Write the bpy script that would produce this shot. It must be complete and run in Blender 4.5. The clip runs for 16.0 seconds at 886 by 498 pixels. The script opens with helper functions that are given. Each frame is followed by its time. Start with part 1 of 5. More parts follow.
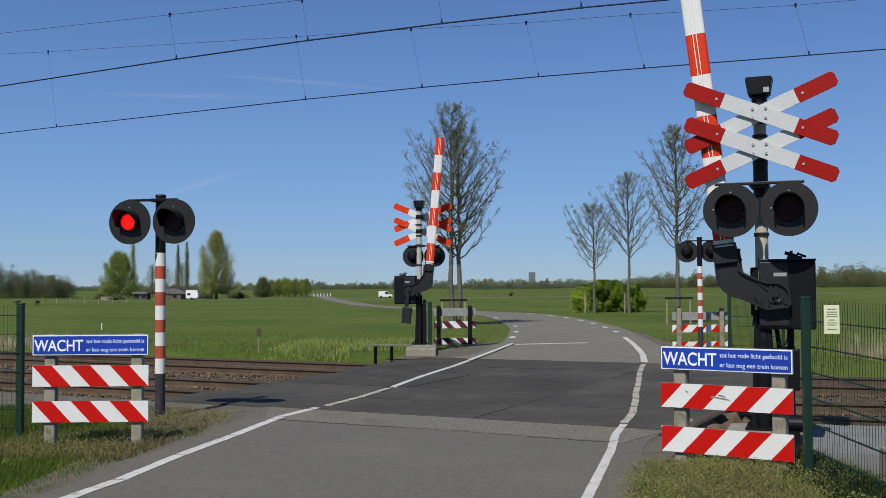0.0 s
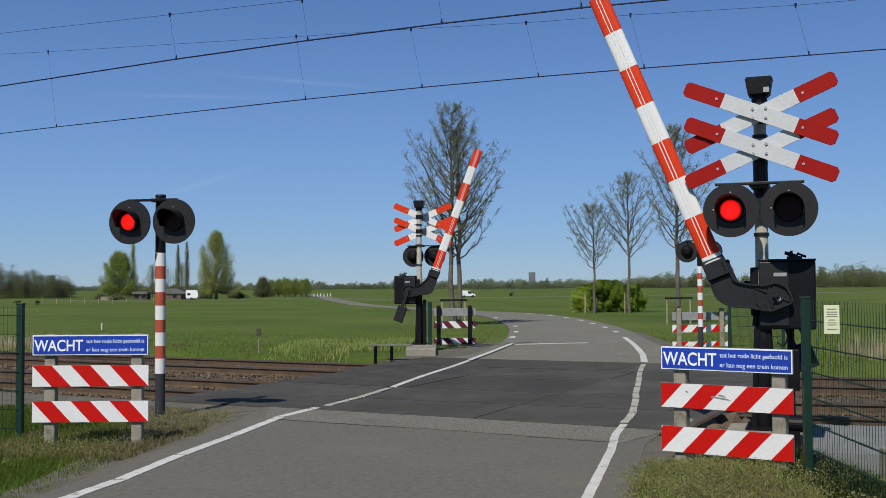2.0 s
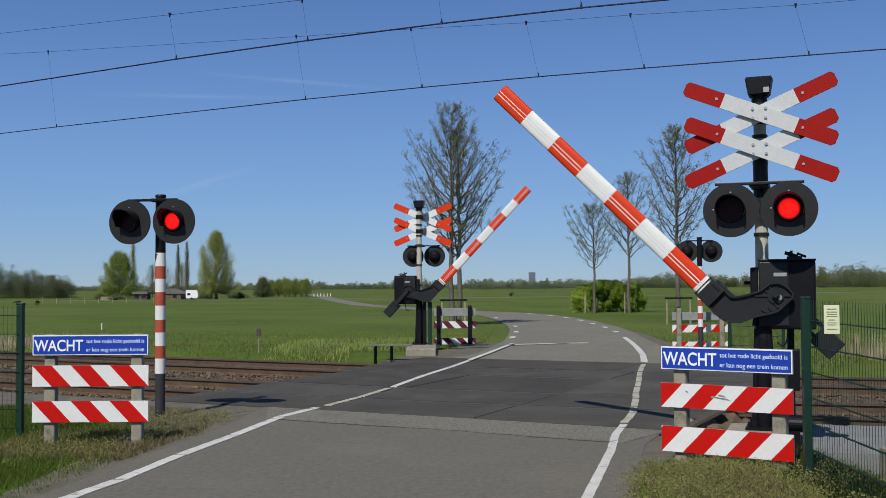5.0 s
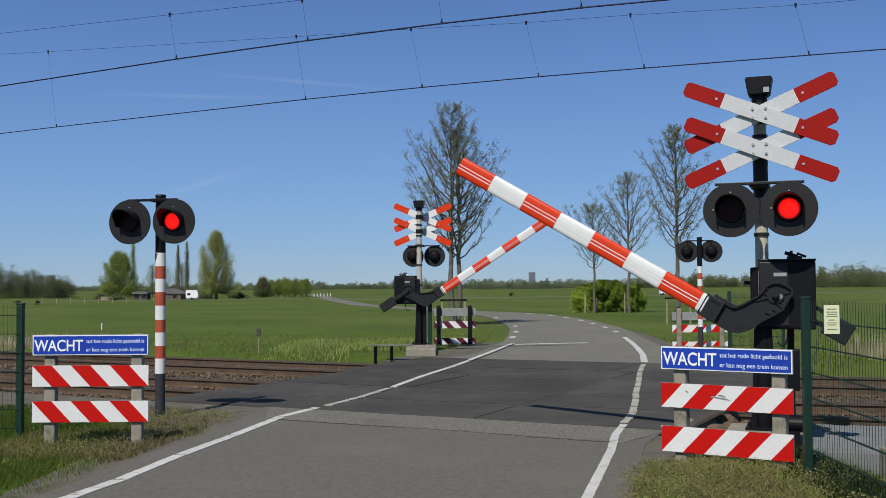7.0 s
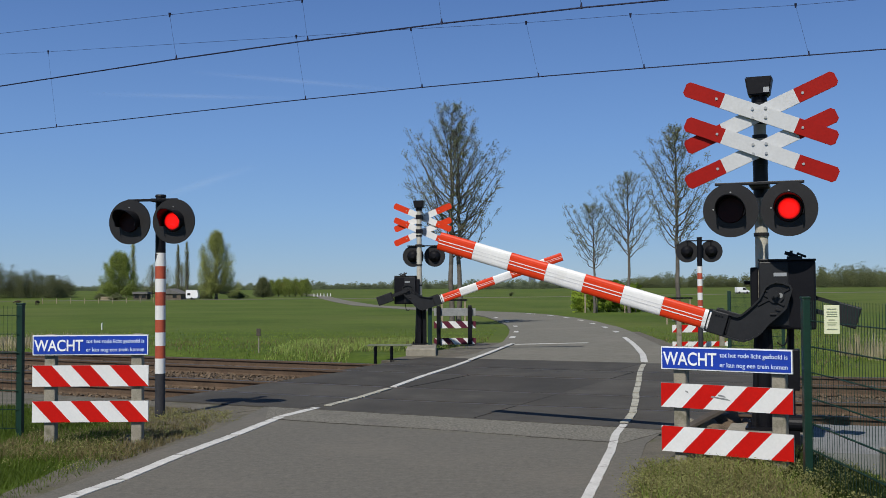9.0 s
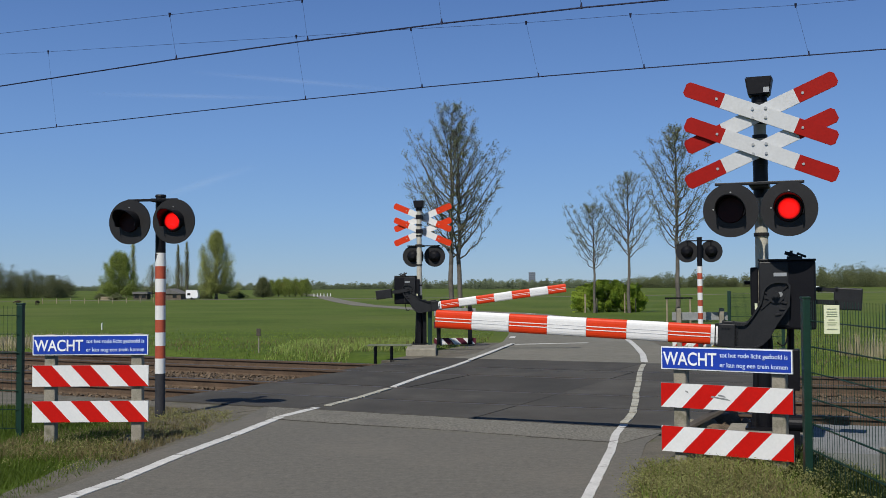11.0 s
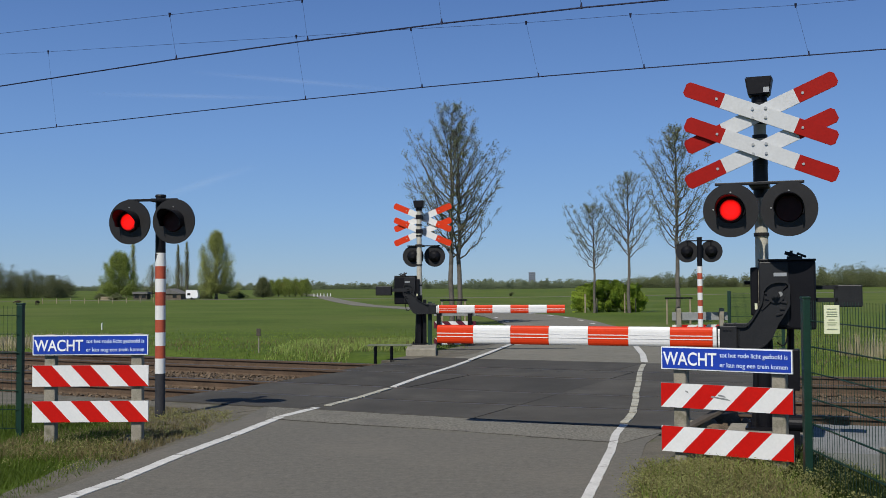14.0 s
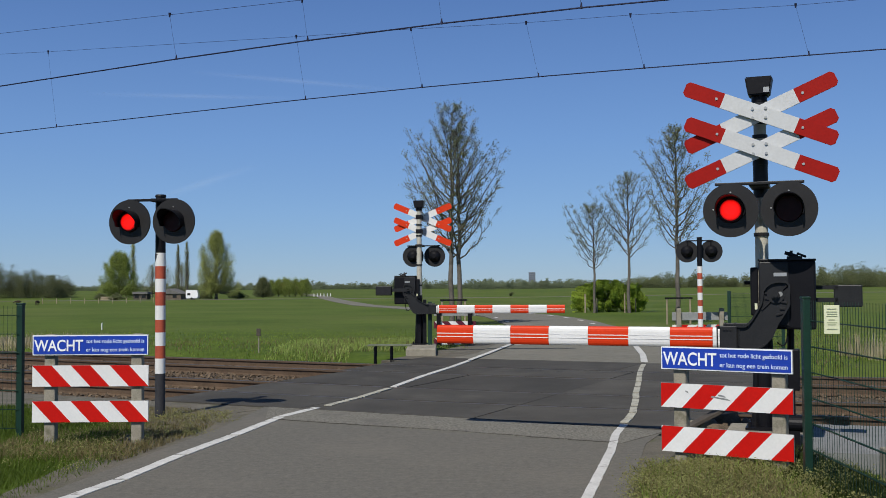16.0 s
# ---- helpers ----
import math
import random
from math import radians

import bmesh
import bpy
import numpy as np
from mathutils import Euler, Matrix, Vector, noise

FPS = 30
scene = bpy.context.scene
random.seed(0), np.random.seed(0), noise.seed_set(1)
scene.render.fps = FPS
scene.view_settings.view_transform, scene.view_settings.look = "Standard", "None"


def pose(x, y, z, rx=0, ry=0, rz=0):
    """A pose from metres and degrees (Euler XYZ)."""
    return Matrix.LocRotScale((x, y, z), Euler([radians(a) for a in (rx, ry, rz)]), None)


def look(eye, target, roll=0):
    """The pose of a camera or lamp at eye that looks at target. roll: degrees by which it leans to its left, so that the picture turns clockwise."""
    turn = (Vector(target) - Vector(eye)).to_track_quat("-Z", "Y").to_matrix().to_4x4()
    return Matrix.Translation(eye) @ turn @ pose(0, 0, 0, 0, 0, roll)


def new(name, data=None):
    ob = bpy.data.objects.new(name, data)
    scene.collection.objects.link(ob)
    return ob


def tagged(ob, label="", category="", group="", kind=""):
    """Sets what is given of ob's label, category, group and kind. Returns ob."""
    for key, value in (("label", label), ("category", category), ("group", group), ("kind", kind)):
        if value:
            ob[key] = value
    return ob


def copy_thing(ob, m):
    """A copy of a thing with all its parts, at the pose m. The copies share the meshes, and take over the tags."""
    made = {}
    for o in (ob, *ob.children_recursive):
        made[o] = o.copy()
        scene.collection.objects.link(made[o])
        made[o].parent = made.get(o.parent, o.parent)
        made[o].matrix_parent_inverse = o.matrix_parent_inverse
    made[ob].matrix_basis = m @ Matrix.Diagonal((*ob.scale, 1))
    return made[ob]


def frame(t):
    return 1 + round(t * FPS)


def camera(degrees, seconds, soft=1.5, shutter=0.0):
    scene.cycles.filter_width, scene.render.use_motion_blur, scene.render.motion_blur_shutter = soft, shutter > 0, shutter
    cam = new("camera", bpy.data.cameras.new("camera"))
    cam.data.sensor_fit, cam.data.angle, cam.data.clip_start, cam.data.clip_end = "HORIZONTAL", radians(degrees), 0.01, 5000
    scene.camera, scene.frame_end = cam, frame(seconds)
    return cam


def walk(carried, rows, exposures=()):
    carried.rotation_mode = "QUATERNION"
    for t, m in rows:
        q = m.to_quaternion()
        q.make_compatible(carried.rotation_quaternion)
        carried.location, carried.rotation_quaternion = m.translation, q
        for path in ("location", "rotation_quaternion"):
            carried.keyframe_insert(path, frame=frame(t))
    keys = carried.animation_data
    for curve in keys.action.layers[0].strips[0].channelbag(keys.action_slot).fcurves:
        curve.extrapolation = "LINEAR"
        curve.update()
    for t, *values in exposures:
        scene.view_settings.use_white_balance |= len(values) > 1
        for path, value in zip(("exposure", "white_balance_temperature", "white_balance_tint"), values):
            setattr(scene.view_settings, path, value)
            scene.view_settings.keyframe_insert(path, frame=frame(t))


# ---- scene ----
# camera on a tripod beside the road, 1.55 m over the asphalt
cam = camera(47.07, 16.0, soft=0.68)
CAM = look((0, 0, 1.55), (0, 100, 1.55 + 100 * 0.0350), roll=-0.344)
walk(cam, [(0.0, CAM), (16.0, CAM)], exposures=[(0.0, -0.07), (16.0, -0.07)])

# ---- world and sun ----
SUN_TO = Vector((-0.33, -0.78, 1.0)).normalized()
world = bpy.data.worlds.new("world")
scene.world = world
world.use_nodes = True
wn = world.node_tree.nodes
wl = world.node_tree.links
bg = wn["Background"]
sky = wn.new("ShaderNodeTexSky")
sky.sky_type = "NISHITA"
sky.sun_disc = False
sky.sun_elevation = radians(49.7)
sky.sun_rotation = radians(203)
sky.altitude = 2500
sky.air_density, sky.dust_density, sky.ozone_density = 1.0, 0.35, 7.0
haze = wn.new("ShaderNodeMix")
haze.data_type = "RGBA"
haze.inputs["Factor"].default_value = 0.7
wl.new(sky.outputs[0], haze.inputs["A"])
# thin haze: pale over the horizon, deep blue overhead
way_up = wn.new("ShaderNodeSeparateXYZ")
sky_way = wn.new("ShaderNodeTexCoord")
wl.new(sky_way.outputs["Generated"], way_up.inputs[0])
tone = wn.new("ShaderNodeValToRGB")
for at, col in ((0.0, (0.25, 0.39, 0.57)), (0.07, (0.215, 0.385, 0.67)), (0.14, (0.172, 0.335, 0.67)), (0.21, (0.132, 0.27, 0.6)), (0.28, (0.098, 0.212, 0.52)), (0.55, (0.045, 0.1, 0.26)), (1.0, (0.02, 0.042, 0.1))):
    e = tone.color_ramp.elements[0] if at == 0 else tone.color_ramp.elements[-1] if at == 1 else tone.color_ramp.elements.new(at)
    e.color = (*col, 1)
wl.new(way_up.outputs["Z"], tone.inputs["Fac"])
deep = wn.new("ShaderNodeVectorMath")
deep.operation = "SCALE"
deep.inputs["Scale"].default_value = 10.0
wl.new(tone.outputs["Color"], deep.inputs[0])
wl.new(deep.outputs["Vector"], haze.inputs["B"])
wl.new(haze.outputs["Result"], bg.inputs["Color"])
bg.inputs["Strength"].default_value = 0.1
sun_data = bpy.data.lights.new("sun", "SUN")
sun_data.energy, sun_data.angle, sun_data.color = 4.6, radians(0.53), (1.0, 0.955, 0.885)
sun = new("sun", sun_data)
sun.matrix_world = look(SUN_TO * 60, (0, 0, 0))

# ---- materials ----


def nodes_of(name):
    m = bpy.data.materials.new(name)
    m.use_nodes = True
    nt = m.node_tree
    return m, nt.nodes, nt.links, nt.nodes["Principled BSDF"]


def surf(name, col, col2=None, rough=0.7, metal=0.0, scale=6.0, fine=60.0, bump=0.15, depth=0.01, stain=None, stain_scale=1.2,
         stain_lo=0.55, stain_hi=0.7, rand=0.0, island=False, spec=0.4, stretch=(1, 1, 1), lo=0.36, hi=0.64):
    """Two-scale procedural surface: broad patches, fine grain, optional stains, random tone per object or island."""
    m, n, l, p = nodes_of(name)
    col2 = col2 or tuple(c * 0.75 for c in col)
    mp = n.new("ShaderNodeMapping")
    mp.inputs["Scale"].default_value = stretch
    geo = n.new("ShaderNodeNewGeometry")
    l.new(geo.outputs["Position"], mp.inputs["Vector"])
    a = n.new("ShaderNodeTexNoise")
    a.inputs["Scale"].default_value, a.inputs["Detail"].default_value, a.inputs["Roughness"].default_value = scale, 5, 0.6
    b = n.new("ShaderNodeTexNoise")
    b.inputs["Scale"].default_value, b.inputs["Detail"].default_value = fine, 3
    for t in (a, b):
        l.new(mp.outputs[0], t.inputs["Vector"])
    mix = n.new("ShaderNodeMath")
    mix.operation = "MULTIPLY_ADD"
    mix.inputs[1].default_value = 0.45
    l.new(b.outputs["Fac"], mix.inputs[0])
    half = n.new("ShaderNodeMath")
    half.operation = "MULTIPLY"
    half.inputs[1].default_value = 0.55
    l.new(a.outputs["Fac"], half.inputs[0])
    l.new(half.outputs[0], mix.inputs[2])
    ramp = n.new("ShaderNodeValToRGB")
    ramp.color_ramp.elements[0].position, ramp.color_ramp.elements[1].position = lo, hi
    ramp.color_ramp.elements[0].color, ramp.color_ramp.elements[1].color = (*col2, 1), (*col, 1)
    l.new(mix.outputs[0], ramp.inputs["Fac"])
    out = ramp.outputs["Color"]
    if stain:
        s = n.new("ShaderNodeTexNoise")
        s.inputs["Scale"].default_value, s.inputs["Detail"].default_value, s.inputs["Roughness"].default_value = stain_scale, 7, 0.65
        l.new(mp.outputs[0], s.inputs["Vector"])
        r = n.new("ShaderNodeMapRange")
        r.inputs["From Min"].default_value, r.inputs["From Max"].default_value = stain_lo, stain_hi
        l.new(s.outputs["Fac"], r.inputs["Value"])
        mx = n.new("ShaderNodeMix")
        mx.data_type = "RGBA"
        l.new(r.outputs["Result"], mx.inputs["Factor"])
        l.new(out, mx.inputs["A"])
        mx.inputs["B"].default_value = (*stain, 1)
        out = mx.outputs["Result"]
    if rand:
        hsv = n.new("ShaderNodeHueSaturation")
        rr = n.new("ShaderNodeMapRange")
        rr.inputs["To Min"].default_value, rr.inputs["To Max"].default_value = 1 - rand, 1 + rand
        if island:
            l.new(geo.outputs["Random Per Island"], rr.inputs["Value"])
        else:
            oi = n.new("ShaderNodeObjectInfo")
            l.new(oi.outputs["Random"], rr.inputs["Value"])
        l.new(rr.outputs["Result"], hsv.inputs["Value"])
        l.new(out, hsv.inputs["Color"])
        out = hsv.outputs["Color"]
    l.new(out, p.inputs["Base Color"])
    p.inputs["Roughness"].default_value, p.inputs["Metallic"].default_value = rough, metal
    p.inputs["Specular IOR Level"].default_value = spec
    if bump:
        bp = n.new("ShaderNodeBump")
        bp.inputs["Strength"].default_value, bp.inputs["Distance"].default_value = bump, depth
        l.new(mix.outputs[0], bp.inputs["Height"])
        l.new(bp.outputs["Normal"], p.inputs["Normal"])
    return m


def glowing(name, col, strength):
    """A lamp that glows most in its middle."""
    m, n, l, p = nodes_of(name)
    p.inputs["Base Color"].default_value = (*[c * 0.3 for c in col], 1)
    p.inputs["Emission Color"].default_value = (*col, 1)
    tc = n.new("ShaderNodeTexCoord")
    ln = n.new("ShaderNodeVectorMath")
    ln.operation = "LENGTH"
    l.new(tc.outputs["Object"], ln.inputs[0])
    r = n.new("ShaderNodeMapRange")
    r.interpolation_type = "SMOOTHSTEP"
    r.inputs["From Min"].default_value, r.inputs["From Max"].default_value = 0.055, 0.104
    r.inputs["To Min"].default_value, r.inputs["To Max"].default_value = strength, strength * 0.16
    l.new(ln.outputs["Value"], r.inputs["Value"])
    l.new(r.outputs["Result"], p.inputs["Emission Strength"])
    return m


def leafy(name, col, col2, rand=0.35):
    m = surf(name, col, col2, rough=0.6, scale=0.8, fine=9, bump=0, rand=rand, island=True, spec=0.25)
    n, l = m.node_tree.nodes, m.node_tree.links
    p = n["Principled BSDF"]
    tr = n.new("ShaderNodeBsdfTranslucent")
    mx = n.new("ShaderNodeMixShader")
    mx.inputs[0].default_value = 0.42
    l.new(p.inputs["Base Color"].links[0].from_socket, tr.inputs["Color"])
    l.new(p.outputs[0], mx.inputs[1])
    l.new(tr.outputs[0], mx.inputs[2])
    l.new(mx.outputs[0], n["Material Output"].inputs["Surface"])
    return m


M_ASPHALT = surf("asphalt", (0.165, 0.156, 0.131), (0.092, 0.087, 0.074), 0.9, lo=0.32, hi=0.7, spec=0.2, scale=16, fine=55, bump=0.35, depth=0.004, stain=(0.165, 0.15, 0.124), stain_scale=0.7, stain_lo=0.5, stain_hi=0.95)
M_BLEACHED = surf("bleached asphalt", (0.192, 0.186, 0.156), (0.138, 0.133, 0.111), 0.95, spec=0.08, scale=5, fine=60, bump=0.4, depth=0.004, stain=(0.215, 0.2, 0.17), stain_scale=0.5, stain_lo=0.5, stain_hi=0.8)
M_ROUGH = surf("worn asphalt", (0.21, 0.2, 0.165), (0.1, 0.095, 0.08), 0.92, lo=0.42, hi=0.58, spec=0.2, scale=28, fine=50, bump=0.5, depth=0.006, stain=(0.11, 0.102, 0.09), stain_scale=1.6)
M_PANEL = surf("dark crossing panel", (0.084, 0.0785, 0.067), (0.044, 0.041, 0.035), 0.88, spec=0.2, scale=0.9, fine=70, bump=0.25, depth=0.004, stain=(0.098, 0.093, 0.08), stain_scale=1.1, stain_lo=0.55, stain_hi=0.8, rand=0.14)
M_LINE = surf("road marking paint", (0.6, 0.595, 0.56), (0.45, 0.445, 0.415), 0.75, scale=5, fine=80, bump=0.2, depth=0.003, stain=(0.22, 0.21, 0.19), stain_scale=7, stain_lo=0.58, stain_hi=0.68)
M_LINE_WORN = surf("worn marking block", (0.46, 0.445, 0.36), (0.3, 0.29, 0.24), 0.85, scale=6, fine=80, stain=(0.17, 0.165, 0.15), stain_scale=9, stain_lo=0.52, stain_hi=0.66)
M_GRASS = surf("meadow", (0.092, 0.132, 0.022), (0.054, 0.086, 0.014), 0.95, lo=0.4, hi=0.6, scale=0.13, fine=4.5, bump=0.5, depth=0.06, stain=(0.118, 0.135, 0.036), stain_scale=0.03, stain_lo=0.45, stain_hi=0.7, spec=0.1)
M_SOIL = surf("gravelly soil", (0.15, 0.135, 0.104), (0.075, 0.068, 0.05), 0.95, scale=4, fine=55, bump=0.6, depth=0.02, stain=(0.075, 0.075, 0.03), stain_scale=2.2)
# the bank's near-black green holds the ditch's shade as colour
M_DITCH = surf("shade-coloured bank", (0.045, 0.055, 0.02), (0.018, 0.022, 0.01), 0.9, scale=3, fine=25, bump=0.8, depth=0.05)
M_BALLAST = surf("ballast bed", (0.13, 0.1, 0.068), (0.05, 0.038, 0.026), 0.95, scale=9, fine=45, bump=0.9, depth=0.04)
M_STONE = surf("ballast stone", (0.155, 0.112, 0.072), (0.08, 0.057, 0.036), 0.9, scale=5, fine=60, bump=0.3, rand=0.4, island=True)
M_SLEEPER = surf("old sleeper timber", (0.095, 0.072, 0.05), (0.055, 0.042, 0.03), 0.9, scale=4, fine=50, bump=0.5, rand=0.2)
M_RAIL = surf("rusty rail steel", (0.135, 0.09, 0.056), (0.072, 0.047, 0.03), 0.7, 0.2, scale=4, fine=60)
M_RAILTOP = surf("worn rail head", (0.12, 0.106, 0.093), (0.075, 0.064, 0.055), 0.5, 0.5, scale=6, fine=70, bump=0.05)
M_CONC = surf("weathered concrete", (0.31, 0.285, 0.225), (0.2, 0.182, 0.14), 0.92, scale=6, fine=75, bump=0.4, depth=0.006, stain=(0.12, 0.115, 0.07), stain_scale=5)
M_SLAB = surf("pale concrete slab", (0.215, 0.22, 0.215), (0.155, 0.159, 0.155), 0.9, scale=3, fine=70, bump=0.3)
M_WHITE = surf("white sheeting", (0.74, 0.74, 0.72), (0.68, 0.68, 0.66), 0.45, scale=5, fine=40, bump=0.04, stain=(0.5, 0.48, 0.43), stain_scale=3, stain_lo=0.64, stain_hi=0.85)
M_RED = surf("red sheeting", (0.54, 0.007, 0.003), (0.47, 0.006, 0.003), 0.5, spec=0.2, scale=5, fine=40, bump=0.04, stain=(0.36, 0.015, 0.01), stain_scale=4, stain_lo=0.62, stain_hi=0.85)
M_CROSS = surf("weathered white enamel", (0.56, 0.57, 0.57), (0.5, 0.51, 0.51), 0.5, scale=5, fine=40, bump=0.04, stain=(0.42, 0.42, 0.4), stain_scale=3, stain_lo=0.64, stain_hi=0.85)
M_CROSSRED = surf("dull red enamel", (0.33, 0.009, 0.005), (0.28, 0.008, 0.005), 0.5, spec=0.15, scale=5, fine=40, bump=0.04)
M_MAROON = surf("weathered maroon sheeting", (0.11, 0.008, 0.025), (0.07, 0.006, 0.022), 0.6, scale=5, fine=40, bump=0.04)
M_ORANGE = surf("orange red boom film", (0.66, 0.045, 0.008), (0.58, 0.038, 0.007), 0.45, spec=0.2, scale=5, fine=40, bump=0.04)
M_FADED = surf("faded red paint", (0.43, 0.085, 0.04), (0.34, 0.06, 0.03), 0.6, scale=9, fine=60, stain=(0.5, 0.3, 0.22), stain_scale=9, stain_lo=0.66, stain_hi=0.8)
M_BLUE = surf("blue sign sheeting", (0.013, 0.052, 0.4), (0.01, 0.042, 0.34), 0.4, scale=3, fine=40, bump=0.03, stain=(0.03, 0.08, 0.36), stain_scale=5, stain_lo=0.65, stain_hi=0.85)
M_SEAM = surf("pale grey seam", (0.6, 0.6, 0.6), (0.52, 0.52, 0.52), 0.5, bump=0)
M_BLACK = surf("black enamel", (0.008, 0.008, 0.01), (0.005, 0.005, 0.007), 0.5, spec=0.18, scale=7, fine=60, bump=0.08, stain=(0.025, 0.024, 0.022), stain_scale=6, stain_lo=0.6, stain_hi=0.8)
M_DISC = surf("dull black plate", (0.022, 0.021, 0.021), (0.015, 0.0145, 0.015), 0.5, spec=0.3, scale=3, fine=50, bump=0.05, stain=(0.05, 0.048, 0.045), stain_scale=3, stain_lo=0.6, stain_hi=0.85)
M_FOOT = surf("greyed black post paint", (0.045, 0.045, 0.05), (0.03, 0.03, 0.034), 0.6, spec=0.25, scale=6, fine=50, bump=0.08)
M_CAST = surf("dark grey casting", (0.02, 0.0205, 0.022), (0.012, 0.0125, 0.0135), 0.5, spec=0.3, scale=9, fine=70, bump=0.15)
M_STEELGREY = surf("galvanised steel", (0.42, 0.43, 0.43), (0.33, 0.34, 0.34), 0.5, 0.5, scale=9, fine=70, bump=0.08)
M_SIGNBACK = surf("grey sign back", (0.32, 0.33, 0.32), (0.22, 0.228, 0.225), 0.6, 0.2, scale=5, fine=60, bump=0.08)
M_MAST = surf("off-white mast paint", (0.5, 0.48, 0.4), (0.41, 0.39, 0.33), 0.6, scale=8, fine=60, bump=0.08, stain=(0.4, 0.36, 0.27), stain_scale=5)
M_GREEN = surf("green fence paint", (0.006, 0.034, 0.02), (0.004, 0.024, 0.015), 0.5, scale=8, fine=60, bump=0.06)
M_LENS = surf("dark red lens", (0.035, 0.003, 0.002), (0.02, 0.002, 0.002), 0.35, scale=20, fine=160, bump=0.15, spec=0.15)
M_LAMP = glowing("lit signal red", (1.0, 0.006, 0.004), 1.7)
M_TEXT = surf("white lettering", (0.85, 0.86, 0.86), (0.8, 0.81, 0.82), 0.5, bump=0)
M_PALETEXT = surf("pale blue lettering", (0.6, 0.7, 0.86), (0.55, 0.65, 0.82), 0.5, bump=0)
M_NOTICE = surf("pale yellow notice", (0.7, 0.72, 0.5), (0.64, 0.66, 0.45), 0.5, bump=0.03)
M_INK = surf("grey print", (0.42, 0.46, 0.28), (0.36, 0.4, 0.24), 0.6, bump=0)
M_WIRE = surf("dark copper wire", (0.012, 0.014, 0.045), (0.008, 0.01, 0.03), 0.6, 0.3, bump=0)
M_BARK = surf("grey brown bark", (0.145, 0.13, 0.11), (0.08, 0.071, 0.058), 0.92, scale=5, fine=40, bump=0.5)
M_BUD = leafy("young olive leaves", (0.22, 0.24, 0.1), (0.15, 0.165, 0.068))
M_BUSH = leafy("fresh green leaves", (0.33, 0.43, 0.05), (0.2, 0.29, 0.03), 0.2)
M_WILLOW = leafy("yellow green willow leaves", (0.33, 0.36, 0.11), (0.24, 0.27, 0.08), 0.12)
M_CROWN = leafy("mid green leaves", (0.25, 0.31, 0.07), (0.17, 0.22, 0.047), 0.12)
M_WOOD = leafy("dark wood edge foliage", (0.135, 0.155, 0.065), (0.1, 0.118, 0.05), 0.12)
# darker copy of M_WOOD: this wood's shade is put into the leaf colours
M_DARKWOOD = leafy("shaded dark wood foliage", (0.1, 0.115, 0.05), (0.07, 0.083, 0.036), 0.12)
# far leaves are pale grey-green: distance haze is mixed into their colour
M_FARWOOD = leafy("far woodland, haze in leaf colour", (0.16, 0.195, 0.115), (0.13, 0.16, 0.092), 0.08)
M_BLADE = leafy("grass blades", (0.23, 0.31, 0.055), (0.15, 0.215, 0.035), 0.15)
M_BLADE_DARK = leafy("lush dark grass blades", (0.125, 0.185, 0.024), (0.07, 0.112, 0.013), 0.2)
# blades behind the fence: shade of the ditch painted as darker green
M_BLADE_SHADE = leafy("shade-coloured ditch grass blades", (0.05, 0.072, 0.012), (0.028, 0.042, 0.007), 0.25)
M_STALK = leafy("pale tall grass", (0.36, 0.44, 0.12), (0.25, 0.33, 0.08), 0.15)
M_WEED = leafy("verge weed leaves", (0.29, 0.285, 0.105), (0.18, 0.185, 0.062), 0.25)
M_DRY = leafy("dry straw blades", (0.259, 0.216, 0.101), (0.158, 0.130, 0.058), 0.35)
M_REED = leafy("pale dry reed", (0.504, 0.441, 0.284), (0.357, 0.304, 0.189), 0.12)
M_TIMBER = surf("grey timber stake", (0.36, 0.3, 0.2), (0.22, 0.18, 0.12), 0.9, scale=9, fine=60, rand=0.15)
M_ROOF = surf("grey barn roof", (0.17, 0.165, 0.155), (0.1, 0.097, 0.092), 0.85, scale=1, fine=12)
M_BARN = surf("dark barn boards", (0.09, 0.075, 0.06), (0.05, 0.042, 0.035), 0.9, scale=1, fine=14)
M_SHED = surf("brown shed boards", (0.15, 0.12, 0.09), (0.09, 0.07, 0.052), 0.9, scale=1, fine=14)
M_TILE = surf("orange roof tiles", (0.38, 0.14, 0.07), (0.26, 0.09, 0.05), 0.85, scale=1, fine=12)
M_BRICK = surf("brown brick", (0.28, 0.17, 0.11), (0.2, 0.12, 0.08), 0.9, scale=2, fine=20)
M_TOWER = surf("blue grey facade", (0.2, 0.23, 0.27), (0.14, 0.16, 0.19), 0.8, scale=0.1, fine=2, bump=0)
M_CARPAINT = surf("white car paint", (0.82, 0.82, 0.82), (0.78, 0.78, 0.78), 0.25, scale=1, fine=9, bump=0)
M_GLASS = surf("dark window glass", (0.02, 0.022, 0.025), (0.015, 0.017, 0.02), 0.08, bump=0)
M_TOWERGLASS = surf("dull tower glazing", (0.13, 0.15, 0.18), (0.1, 0.12, 0.15), 0.5, bump=0)
M_TYRE = surf("tyre rubber", (0.02, 0.02, 0.02), (0.014, 0.014, 0.014), 0.9, bump=0.1)
M_HIDE = surf("dark bay hide", (0.05, 0.03, 0.02), (0.03, 0.02, 0.014), 0.7, bump=0.1)
M_PLATE = surf("mossy grey steel", (0.17, 0.19, 0.12), (0.1, 0.115, 0.075), 0.8, scale=6, fine=50, bump=0.2)
M_RUST = surf("rusty brown iron", (0.14, 0.1, 0.062), (0.065, 0.046, 0.03), 0.85, scale=8, fine=60, bump=0.4)

# ---- mesh helpers ----


